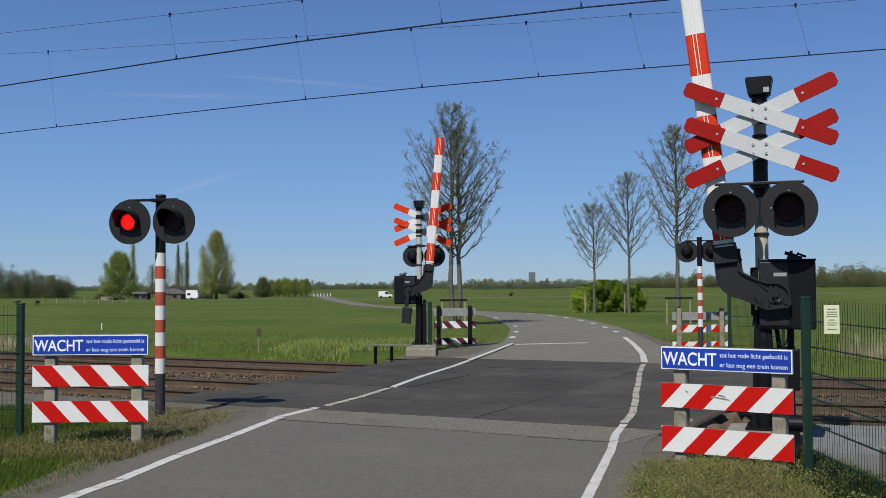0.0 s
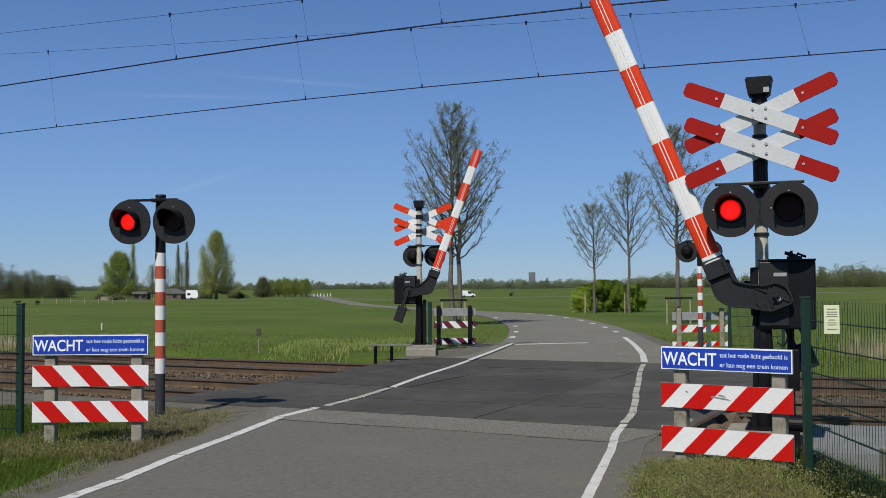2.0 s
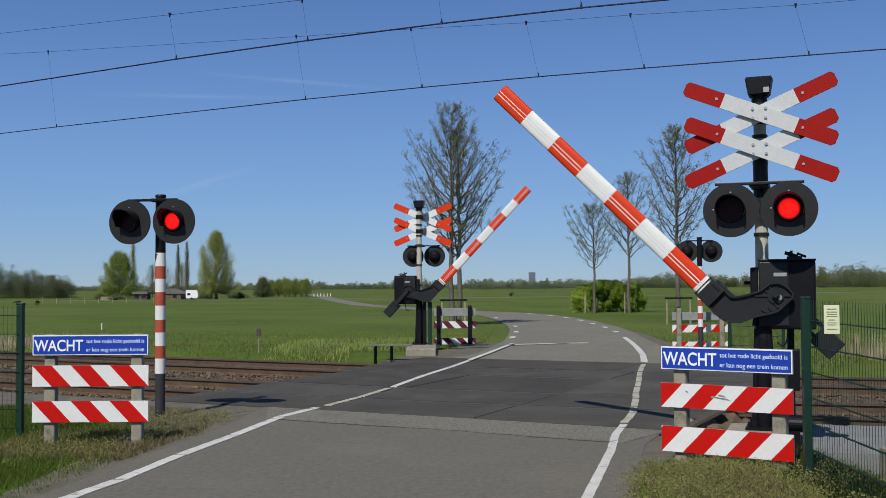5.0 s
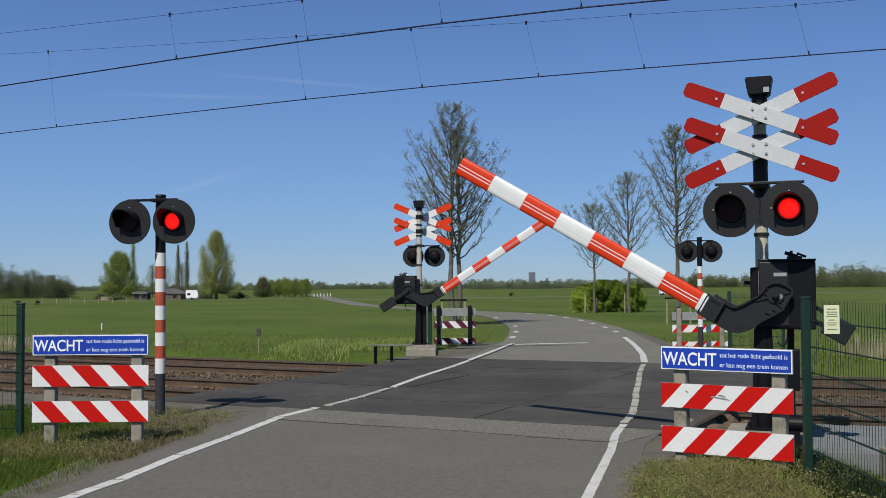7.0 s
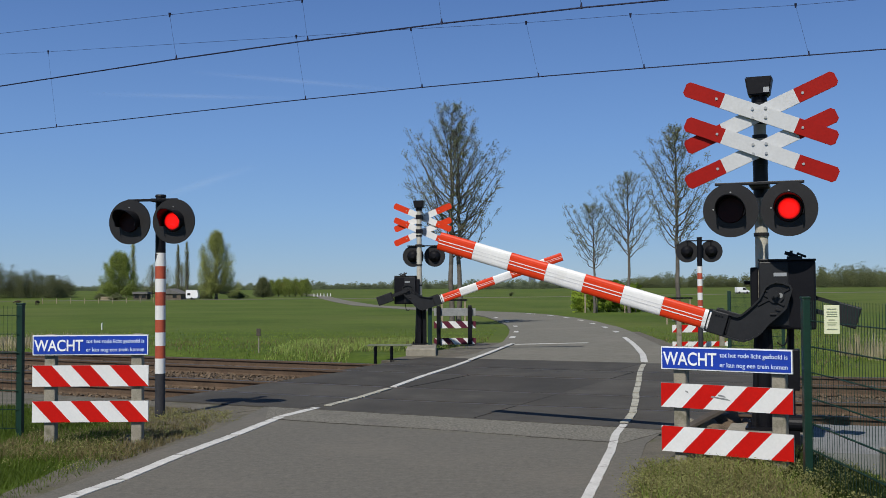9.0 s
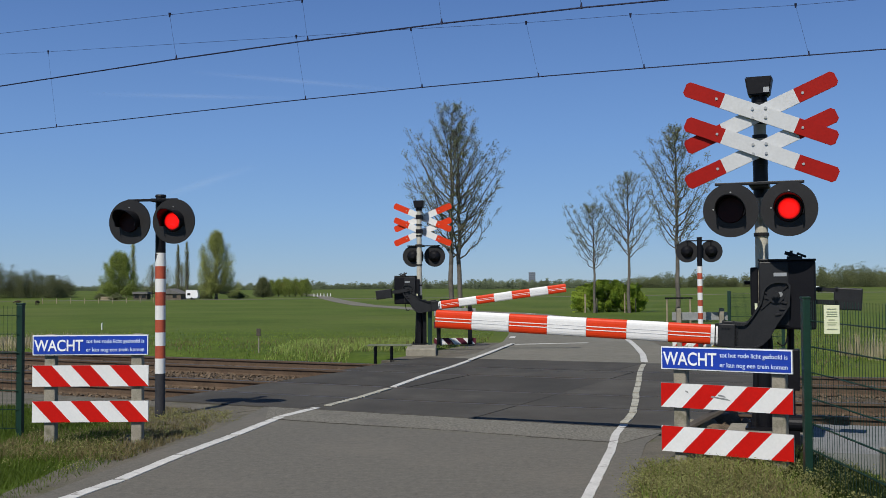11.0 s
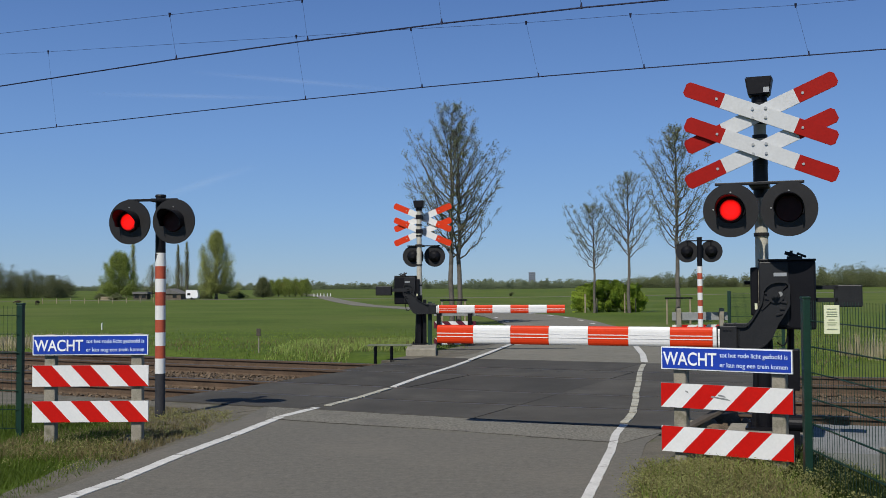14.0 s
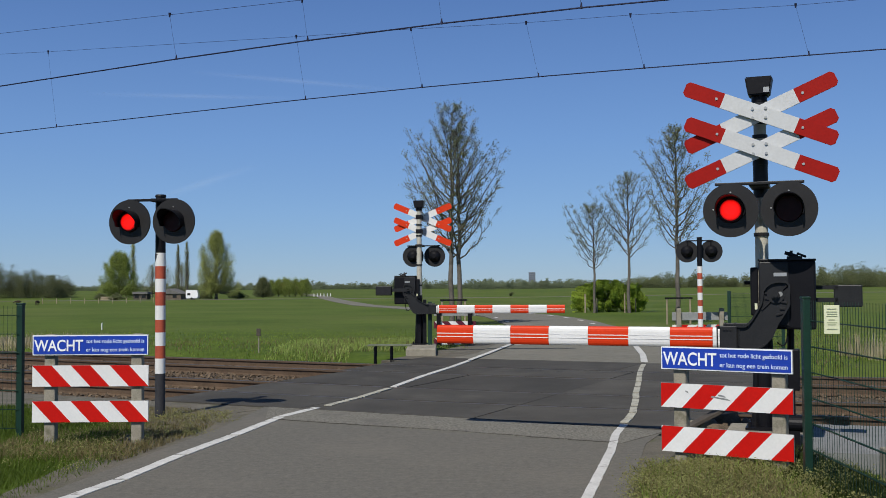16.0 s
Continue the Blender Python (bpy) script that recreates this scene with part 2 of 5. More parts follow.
def part(name, bm, material, parent=None, label="", smooth=False, at=None):
    """Links a bmesh as one mesh object, under a thing or a part."""
    me = bpy.data.meshes.new(name)
    bm.to_mesh(me)
    bm.free()
    for m in (material if isinstance(material, (list, tuple)) else [material]):
        me.materials.append(m)
    if smooth:
        me.shade_smooth()
    ob = new(name, me)
    if parent is not None:
        ob.parent = parent
    if at is not None:
        ob.matrix_basis = at
    if label:
        tagged(ob, label)
    return ob


def thing(name, m, label, category, group="", kind=""):
    ob = new(name)
    ob.matrix_basis = m
    return tagged(ob, label, category, group, kind)


def box(bm, x0, x1, y0, y1, z0, z1, m=None, mat=0, bevel=0.0):
    r = bmesh.ops.create_cube(bm, size=1)
    vs = r["verts"]
    bmesh.ops.transform(bm, verts=vs, matrix=Matrix.Translation(((x0 + x1) / 2, (y0 + y1) / 2, (z0 + z1) / 2)) @ Matrix.Diagonal((x1 - x0, y1 - y0, z1 - z0, 1)))
    fs = {f for v in vs for f in v.link_faces}
    for f in fs:
        f.material_index = mat
    if bevel:
        es = list({e for v in vs for e in v.link_edges})
        g = bmesh.ops.bevel(bm, geom=es, offset=bevel, segments=2, affect="EDGES", profile=0.5)
        vs = list({v for f in g["faces"] for v in f.verts} | {v for v in vs if v.is_valid})
    if m is not None:
        bmesh.ops.transform(bm, verts=vs, matrix=m)
    return vs


def rod(bm, a, b, r0, r1=None, n=8, mat=0, caps=True):
    """A tapered round bar from a to b."""
    a, b = Vector(a), Vector(b)
    d = b - a
    m = Matrix.Translation((a + b) / 2) @ d.to_track_quat("Z", "Y").to_matrix().to_4x4()
    r = bmesh.ops.create_cone(bm, cap_ends=caps, segments=n, radius1=r0, radius2=r0 if r1 is None else r1, depth=d.length, matrix=m)
    for f in {f for v in r["verts"] for f in v.link_faces}:
        f.material_index = mat
    return r["verts"]


def prism(bm, pts, y0, y1, mat=0):
    """Extrudes an outline given in x, z from y0 to y1."""
    a = [bm.verts.new((x, y0, z)) for x, z in pts]
    b = [bm.verts.new((x, y1, z)) for x, z in pts]
    fs = [bm.faces.new(a), bm.faces.new(b[::-1])]
    k = len(pts)
    for i in range(k):
        fs.append(bm.faces.new((a[i], b[i], b[(i + 1) % k], a[(i + 1) % k])))
    for f in fs:
        f.material_index = mat
    bmesh.ops.recalc_face_normals(bm, faces=fs)
    return a + b


def B():
    return bmesh.new()


def raw(name, verts, faces, material, parent=None, smooth=False):
    me = bpy.data.meshes.new(name)
    me.from_pydata([tuple(map(float, v)) for v in verts], [], [tuple(map(int, f)) for f in faces])
    for m in (material if isinstance(material, (list, tuple)) else [material]):
        me.materials.append(m)
    if smooth:
        me.shade_smooth()
    ob = new(name, me)
    if parent is not None:
        ob.parent = parent
    return ob


def lettering(name, body, size, material, parent, at, bold=0.0, width=None, depth=0.0015):
    cu = bpy.data.curves.new(name, "FONT")
    cu.body, cu.size, cu.extrude, cu.offset = body, size, depth, bold
    tmp = new(name, cu)
    bpy.context.view_layer.update()
    me = bpy.data.meshes.new_from_object(tmp.evaluated_get(bpy.context.evaluated_depsgraph_get()))
    bpy.data.objects.remove(tmp)
    bpy.data.curves.remove(cu)
    if width:
        xs = [v.co.x for v in me.vertices]
        k = width / (max(xs) - min(xs))
        me.transform(Matrix.Translation((-min(xs) * k, 0, 0)) @ Matrix.Diagonal((k, 1, 1, 1)))
    me.materials.clear()
    me.materials.append(material)
    ob = new(name, me)
    ob.parent = parent
    ob.matrix_basis = at
    return ob


# ---- ground ----
HEIGHTS = [(-400, 0), (26, 0), (30, -0.05), (45, -0.25), (70, -0.4), (100, -0.8), (150, -1.4), (250, -1.85), (5000, -1.85)]
T_DIR = Vector((0.894, -0.447, 0)).normalized()
N_DIR = Vector((0.447, 0.894, 0)).normalized()


def level(y):
    return float(np.interp(y, [h[0] for h in HEIGHTS], [h[1] for h in HEIGHTS]))


def lie(x, y):
    """Height of the land: it falls away beyond the tracks and rises a little to the east."""
    return level(y) + 0.65 * ramp01(x, 20, 120) * ramp01(y, 100, 200)


def bend(s):
    """The tracks swing gently away east of the crossing."""
    return 0.0125 * np.clip(s + 8.3, 0, 10.3) ** 2 + 0.2575 * np.clip(s - 2.0, 0, 100)


def track_off(x, y):
    return x * N_DIR.x + y * N_DIR.y - bend(x * T_DIR.x + y * T_DIR.y)


def ramp01(v, a, b):
    t = min(1, max(0, (v - a) / (b - a)))
    return t * t * (3 - 2 * t)


def ground_z(x, y):
    n = track_off(x, y)
    z = lie(x, y) - 0.05
    z -= 0.28 * ramp01(n, 10.2, 11.2) * (1 - ramp01(n, 18.6, 20.2))
    # the ditch side beyond the green fence
    z -= 0.35 * ramp01(x, 3.0, 4.2) * (1 - ramp01(n, 9.0, 10.3))
    z += 0.05 * noise.noise((x * 0.35, y * 0.35, 0)) * (1 - ramp01(n, 40, 80)) * (0.4 if 11 < n < 19 else 1.0)
    return z


def make_ground():
    xs = sorted(set(list(np.round(np.arange(-14, 14.01, 0.4), 2)) + list(np.arange(-60, 61, 4.0)) + [-2500, -1500, -900, -600, -400, -250, -150, -100, -80, 80, 100, 150, 250, 400, 600, 900, 1500, 2500]))
    ys = sorted(set(list(np.round(np.arange(-4, 34.01, 0.4), 2)) + list(np.arange(34, 110, 4.0)) + [h[0] for h in HEIGHTS if h[0] > 26] + [-400, -150, -60, -30, -15, -8, 120, 135, 170, 190, 220, 300, 350, 400, 500, 650, 900, 1300, 2000, 3000, 4500]))
    verts = [(x, y, ground_z(x, y)) for y in ys for x in xs]
    k = len(xs)
    faces = [(j * k + i, j * k + i + 1, (j + 1) * k + i + 1, (j + 1) * k + i) for j in range(len(ys) - 1) for i in range(k - 1)]
    ob = raw("ground", verts, faces, M_GRASS, smooth=True)
    tagged(ob, "flat green spring meadow with worn grassy verges", "ground", kind="structure")


make_ground()


def strip(name, left, right, material, lift, thick, label, category, parent=None, kind="structure"):
    """A slab between two rows of points, laid on the lie of the land."""
    L, R = [Vector(p) for p in left], [Vector(p) for p in right]
    pts = []
    for i in range(len(L) - 1):
        k = max(1, int(max((L[i + 1] - L[i]).length, (R[i + 1] - R[i]).length) / 1.5))
        k = min(k, 14)
        for j in range(k):
            t = j / k
            pts.append((L[i].lerp(L[i + 1], t), R[i].lerp(R[i + 1], t)))
    pts.append((L[-1], R[-1]))
    bm = B()
    rows = []
    for a, b in pts:
        za, zb = lie(a.x, a.y) + lift, lie(b.x, b.y) + lift
        rows.append([bm.verts.new((a.x, a.y, za - thick)), bm.verts.new((a.x, a.y, za)), bm.verts.new((b.x, b.y, zb)), bm.verts.new((b.x, b.y, zb - thick))])
    for p, q in zip(rows, rows[1:]):
        for i in range(3):
            bm.faces.new((p[i], p[i + 1], q[i + 1], q[i]))
    bm.faces.new(rows[0])
    bm.faces.new(rows[-1][::-1])
    bmesh.ops.recalc_face_normals(bm, faces=bm.faces)
    ob = part(name, bm, material, parent)
    if label:
        tagged(ob, label, category, kind=kind)
    return ob


S0, S1, N0, N1 = -9.8, -2.6, 10.7, 19.4


def road_end(s, n):
    """A point by its way along and across the crossing, straight."""
    v = T_DIR * s + N_DIR * n
    return (v.x, v.y)


def tn(s, n):
    """The same along the bending tracks."""
    return road_end(s, n + float(bend(s)))


near_road = strip("road", [(-6.2, -12), (-3.05, 7.4), (-2.6, 10.3), (-2.45, 11.2), (-2.3, 13.1)], [(-3.4, -12), (1.33, 7.45), (1.95, 9.9), (2.25, 10.6), (2.75, 10.6)], M_ASPHALT, 0.0, 0.3,
                  "worn grey asphalt country road with white edge lines", "road")
FAR_L = [(0.2, 21.6), (0.75, 23.0), (1.2, 25.5), (1.63, 28), (2.1, 33), (2.5, 38.5), (2.8, 45), (2.75, 52), (2.45, 60.5), (1.3, 70), (-0.6, 82), (-4.91, 104.5), (-13.97, 153), (-23.1, 208), (-38.9, 312), (-60, 420)]
FAR_R = [(5.2, 19.1), (5.3, 22.4), (5.45, 26.0), (5.9, 30), (6.6, 36), (7.1, 41.5), (7.42, 49), (7.35, 56), (6.6, 65), (4.6, 72.5), (2.2, 84), (-2.0, 106), (-10.6, 154), (-19.5, 210), (-35.0, 314), (-56, 422)]
far_road = strip("road", FAR_L, FAR_R, M_BLEACHED, 0.0, 0.3, "grey asphalt road bending away through meadows", "road")
strip("shoulder", [road_end(-16, 9.7), road_end(-12, 9.6), road_end(-9.5, 9.3), road_end(-8.2, 9.0)], [road_end(-16, 10.75), road_end(-12, 10.69), road_end(-9.5, 10.69), road_end(-7.8, 10.69)], M_SOIL, -0.012, 0.2, "gravelly soil shoulder beside the track", "shoulder")
strip("shoulder", [(-3.4, 6.5), (-3.3, 9.2), (-3.4, 11.6), (-2.9, 12.7)], [(-3.2, 6.5), (-2.78, 9.2), (-2.42, 11.5), (-2.25, 12.95)], M_SOIL, -0.016, 0.2, "gravelly soil shoulder along the asphalt", "shoulder")
strip("shoulder", [(0.95, 6.5), (1.6, 9.2), (2.0, 10.5)], [(1.75, 6.5), (2.75, 8.6), (3.6, 10.0)], M_SOIL, -0.004, 0.2, "gravelly soil shoulder along the asphalt", "shoulder")
strip("shoulder", [(-1.3, 21.3), (-0.6, 23.2), (0.3, 25.6), (0.9, 28)], [(0.3, 21.5), (0.85, 23.1), (1.3, 25.5), (1.7, 28)], M_SOIL, -0.025, 0.2, "bare soil shoulder beside the far asphalt", "shoulder")
strip("shoulder", [(5.2, 19.4), (5.3, 22.4), (5.45, 26.0), (5.9, 30), (6.6, 36)], [(6.3, 19.0), (6.1, 22.4), (5.95, 26.0), (6.3, 30), (6.9, 36)], M_SOIL, -0.025, 0.2, "bare soil shoulder beside the far asphalt", "shoulder")
# sheet over the ground, painted dark for the shade behind the fence
strip("ditch_bank", [(3.0, 4.0), (3.05, 6.5), (3.2, 9.0)], [(9.0, 2.5), (8.0, 5.5), (6.2, 8.0)], M_DITCH, -0.2, 0.3, "overgrown ditch bank behind the fence, shade painted into its colour", "bank")
strip("worn_road_band", [road_end(-7.2, 9.75), road_end(-5, 9.7), road_end(-2.9, 9.65)], [road_end(-7.85, 10.69), road_end(-5, 10.69), road_end(-2.7, 10.69)], M_ROUGH, 0.004, 0.02, "coarse pale worn asphalt joint before the rails", "road")

# crossing panels between and beside the rails
RAIL_N = (12.0, 13.5, 15.85, 17.35)
deck = thing("crossing_deck", Matrix(), "dark rubber and asphalt level crossing deck", "crossing deck", kind="structure")
cuts = [N0] + [v for r in RAIL_N for v in (r - 0.075, r + 0.075)] + [N1]
for k in range(0, len(cuts), 2):
    n0, n1 = cuts[k], cuts[k + 1]
    if k == len(cuts) - 2:
        edges = [-10.15, -7.8, -5.4, -3.0]
    else:
        edges = [S0 - (0.25 if k > 5 else 0), -7.4, -5.0, S1]
    for a, b in zip(edges, edges[1:]):
        bm = B()
        z = 0.006 * random.uniform(-1, 1)
        near = road_end if k == 0 else tn
        q = [near(a + 0.003, n0), near(b - 0.003, n0), tn(b - 0.003, n1), tn(a + 0.003, n1)]
        lo = [bm.verts.new((*p, -0.3)) for p in q]
        hi = [bm.verts.new((*p, z)) for p in q]
        bm.faces.new(hi)
        for i in range(4):
            bm.faces.new((lo[i], lo[(i + 1) % 4], hi[(i + 1) % 4], hi[i]))
        bmesh.ops.recalc_face_normals(bm, faces=bm.faces)
        part("panel", bm, M_PANEL, deck)


def painted(name, pts, width, material, lift=0.0065, gaps=None, label=""):
    """A painted line along a row of points; gaps cut it into pieces."""
    P2 = [Vector((*p, 0)) for p in pts]
    bm = B()
    if gaps is None:
        pieces = [(i, i + 1, 0.0, 1.0) for i in range(len(P2) - 1)]
    else:
        pieces = [(i, i + 1, gaps, 1 - gaps) for i in range(len(P2) - 1)]
    sides = []
    for i, p in enumerate(P2):
        d = (P2[min(i + 1, len(P2) - 1)] - P2[max(i - 1, 0)]).normalized()
        sides.append(Vector((d.y, -d.x, 0)) * width / 2)
    g = np.random.default_rng(len(pts) * 17 + int(abs(pts[0][0]) * 100))
    for i, j, a, b in pieces:
        steps = max(1, min(60, int((P2[j] - P2[i]).length * (b - a) / 0.07)))
        rows = []
        for m in range(steps + 1):
            t = a + (b - a) * m / steps
            row = []
            for sgn in (-1, 1):
                wear = sgn * (1 + float(g.normal()) * 0.05 * (0.5 if m in (0, steps) else 1))
                c = P2[i].lerp(P2[j], t) + sides[i].lerp(sides[j], t) * wear
                row += [bm.verts.new((c.x, c.y, level(c.y) + lift)), bm.verts.new((c.x, c.y, level(c.y) + lift - 0.012))]
            rows.append(row)
        for p, q in zip(rows, rows[1:]):
            bm.faces.new((p[0], p[2], q[2], q[0]))
            bm.faces.new((p[0], q[0], q[1], p[1]))
            bm.faces.new((p[2], p[3], q[3], q[2]))
        for p in (rows[0], rows[-1]):
            bm.faces.new((p[0], p[1], p[3], p[2]))
    bmesh.ops.recalc_face_normals(bm, faces=bm.faces)
    ob = part(name, bm, material)
    tagged(ob, label, "road marking", kind="structure")


painted("edge_line", [(-5.6, -6), (-2.79, 7.4), (-2.6, 8.21), (-2.42, 9.4), (-2.18, 10.60), (-1.92, 12.1), (-1.6, 12.95)], 0.115, M_LINE, gaps=0.022, label="white edge line on asphalt")
painted("edge_line", [(-0.77, 15.45), (-0.37, 17.2), (0.16, 19.20), (0.52, 20.7)], 0.1, M_LINE, 0.012, 0.02, label="white edge line pieces across the deck")
painted("edge_line", [(-1.5, 13.1), (-1.33, 13.6), (-1.15, 14.1), (-0.98, 14.7), (-0.81, 15.30)], 0.1, M_LINE_WORN, 0.012, 0.06, label="worn pale edge line blocks across the deck")
painted("edge_line", [(0.55, 20.8), (0.9, 22.3), (1.78, 26.30)], 0.11, M_LINE, 0.026, label="white edge line on asphalt")
painted("edge_line", [(-2.2, -6), (1.04, 7.45), (1.55, 9.5), (1.76, 10.50), (1.98, 11.25)], 0.082, M_LINE, label="white edge line on asphalt")
block_y = [11.35, 11.7, 12.2, 12.85, 13.75, 14.4, 15.3, 16.0, 17.0, 17.9, 18.8, 19.6]
painted("edge_line", [(float(np.interp(y, (11.35, 12.1, 13.1, 14.2, 15.8, 17.75, 19.6), (2.0, 2.22, 2.44, 2.67, 3.0, 3.41, 3.85))) + random.uniform(-0.012, 0.012), y) for y in block_y], 0.088, M_LINE_WORN, 0.011, 0.1, label="worn pale edge line blocks across the deck")
painted("edge_line", [(3.93, 20.0), (4.3, 22.0), (4.62, 24.3), (5.0, 27.3), (5.36, 30.2)], 0.13, M_LINE, 0.016, label="white edge line on asphalt")
painted("stop_line", [(1.78, 26.3), (2.8, 26.65), (3.8, 27.0)], 0.16, M_LINE, label="white stop line on asphalt")
for (x, y), (dx, dy) in [((5.94, 35.1), (.1, 1)), ((6.39, 40.4), (.08, 1)), ((6.72, 46.0), (.03, 1)), ((6.85, 51), (0, 1)), ((6.75, 56), (-.05, 1)), ((6.4, 60.5), (-.15, 1)), ((5.6, 65.5), (-.3, 1)),
                         ((2.08, 30.7), (.1, 1)), ((2.54, 35.7), (.08, 1)), ((3.0, 42.6), (.04, 1)), ((3.1, 49.5), (0, 1)), ((2.95, 57), (-.05, 1))]:
    painted("lane_dash", [(x - dx * 0.6, y - dy * 0.6), (x + dx * 0.6, y + dy * 0.6)], 0.16, M_LINE, 0.02, label="short white dash on asphalt")

# ---- tracks ----
bm = B()
STEPS = [-8.6 + 0.4 * i for i in range(28)]
for s0, s1 in ((-70, S0 - 0.02), (S1 + 0.02, 40)):
    prof = [(10.5, -0.5), (11.05, -0.17), (18.6, -0.17), (19.2, -0.5)]
    rows = []
    for s in [s0] + [v for v in STEPS if s0 < v < s1] + [s1]:
        rows.append([bm.verts.new((*tn(s, n), z)) for n, z in prof])
    for p, q in zip(rows, rows[1:]):
        for i in range(3):
            bm.faces.new((p[i], p[i + 1], q[i + 1], q[i]))
    bm.faces.new(rows[0])
    bm.faces.new(rows[-1])
bmesh.ops.recalc_face_normals(bm, faces=bm.faces)
tagged(part("ballast_bed", bm, M_BALLAST), "rusty brown ballast bed under two tracks", "ballast", kind="structure")

rng = np.random.default_rng(7)


def stones():
    """Loose ballast stones, six-sided lumps."""
    V, Fc = [], []
    base = np.array([(1, 0, 0), (0, 1, 0), (-1, 0, 0), (0, -1, 0), (0, 0, 1), (0, 0, -1)], float)
    tri = np.array([(0, 1, 4), (1, 2, 4), (2, 3, 4), (3, 0, 4), (1, 0, 5), (2, 1, 5), (3, 2, 5), (0, 3, 5)])
    k = 0
    for s0, s1, count in ((-26, S0 - 0.1, 9000), (S1 + 0.1, 8, 4500)):
        for _ in range(count):
            s, n = rng.uniform(s0, s1), rng.uniform(10.9, 18.8)
            if min(abs(n - r) for r in RAIL_N) < 0.08:
                continue
            r = rng.uniform(0.022, 0.05)
            rot = Euler(rng.uniform(0, 6.28, 3)).to_matrix()
            sc = rng.uniform(0.6, 1.2, 3) * r
            pts = (base * sc) @ np.array(rot)
            x, y = tn(s, n)
            V.append(pts + (x, y, -0.165 + 0.4 * r))
            Fc.append(tri + 6 * k)
            k += 1
    ob = raw("ballast_stones", np.concatenate(V), np.concatenate(Fc), M_STONE)
    tagged(ob, "loose brown and grey track ballast stones", "ballast", kind="stuff")


stones()

RAIL_PROF = [(-0.07, -0.16), (0.07, -0.16), (0.07, -0.145), (0.012, -0.125), (0.012, -0.045), (0.036, -0.035), (0.036, -0.006), (0.026, 0), (-0.026, 0), (-0.036, -0.006), (-0.036, -0.035), (-0.012, -0.045), (-0.012, -0.125), (-0.07, -0.145)]
for ti, (na, nb) in enumerate(((12.0, 13.5), (15.85, 17.35))):
    tr = thing("railway_track", Matrix(), "rusty rails on dark old sleepers, set in the crossing", "railway track", "tracks")
    for n in (na, nb):
        bm = B()
        rows = []
        for s in [-75] + STEPS + [42]:
            rows.append([bm.verts.new((*tn(s, n + o), z)) for o, z in RAIL_PROF])
        k = len(RAIL_PROF)
        for p, q in zip(rows, rows[1:]):
            for i in range(k):
                f = bm.faces.new((p[i], p[(i + 1) % k], q[(i + 1) % k], q[i]))
                f.material_index = 1 if i in (6, 7, 8) else 0
        bmesh.ops.recalc_face_normals(bm, faces=bm.faces)
        part("rail", bm, [M_RAIL, M_RAILTOP], tr)
    bm = B()
    box(bm, -0.125, 0.125, -1.25, 1.25, -0.27, -0.155, bevel=0.015)
    first = None
    ss = [s for s in np.arange(-40, 20, 0.62) if s < S0 - 0.2 or s > S1 + 0.2]
    ang = math.degrees(math.atan2(T_DIR.y, T_DIR.x))
    for s in ss:
        x, y = tn(s + random.uniform(-0.03, 0.03), (na + nb) / 2)
        m = pose(x, y, random.uniform(-0.01, 0.01), 0, 0, ang + math.degrees(math.atan(float(bend(s + 0.1) - bend(s - 0.1)) / 0.2)) + random.uniform(-1.5, 1.5))
        if first is None:
            first = part("sleeper", bm, M_SLEEPER, tr, at=m)
        else:
            o = new("sleeper", first.data)
            o.parent, o.matrix_basis = tr, m


def tar_joint(pts, width, label):
    """A thin ragged dark joint poured over the asphalt."""
    g = np.random.default_rng(int(abs(pts[0][0]) * 100))
    bm = B()
    rows = []
    for a, b in zip(pts, pts[1:]):
        a, b = Vector((*a, 0)), Vector((*b, 0))
        k = max(2, int((b - a).length / 0.06))
        d = (b - a).normalized()
        sd = Vector((d.y, -d.x, 0))
        for i in range(k):
            c = a.lerp(b, i / k) + sd * float(g.normal()) * 0.006
            w = width * float(g.uniform(0.25, 1.2))
            rows.append((bm.verts.new(c + sd * w + Vector((0, 0, 0.0085))), bm.verts.new(c - sd * w + Vector((0, 0, 0.0085)))))
    for p, q in zip(rows, rows[1:]):
        bm.faces.new((p[0], p[1], q[1], q[0]))
    bmesh.ops.recalc_face_normals(bm, faces=bm.faces)
    r = bmesh.ops.extrude_face_region(bm, geom=bm.faces[:])
    bmesh.ops.translate(bm, verts=[v for v in r["geom"] if isinstance(v, bmesh.types.BMVert)], vec=(0, 0, -0.02))
    bmesh.ops.recalc_face_normals(bm, faces=bm.faces)
    tagged(part("tar_joint", bm, M_PANEL), label, "joint", kind="structure")


tar_joint([road_end(-7.1, 9.72), road_end(-6.0, 9.7), road_end(-4.8, 9.73), road_end(-3.6, 9.66), road_end(-2.9, 9.65)], 0.008, "ragged dark tar joint in asphalt")
tar_joint([road_end(-7.7, 10.69), road_end(-5.5, 10.7), road_end(-2.7, 10.69)], 0.02, "ragged dark tar joint before the deck")

# ---- crossing signals and barriers ----
BLINK0, BLINK, ON_LEFT = 0.555, 0.655, 0.395
LAMPS = []          # (light unit, lit in the first part of the beat, second at which it starts)


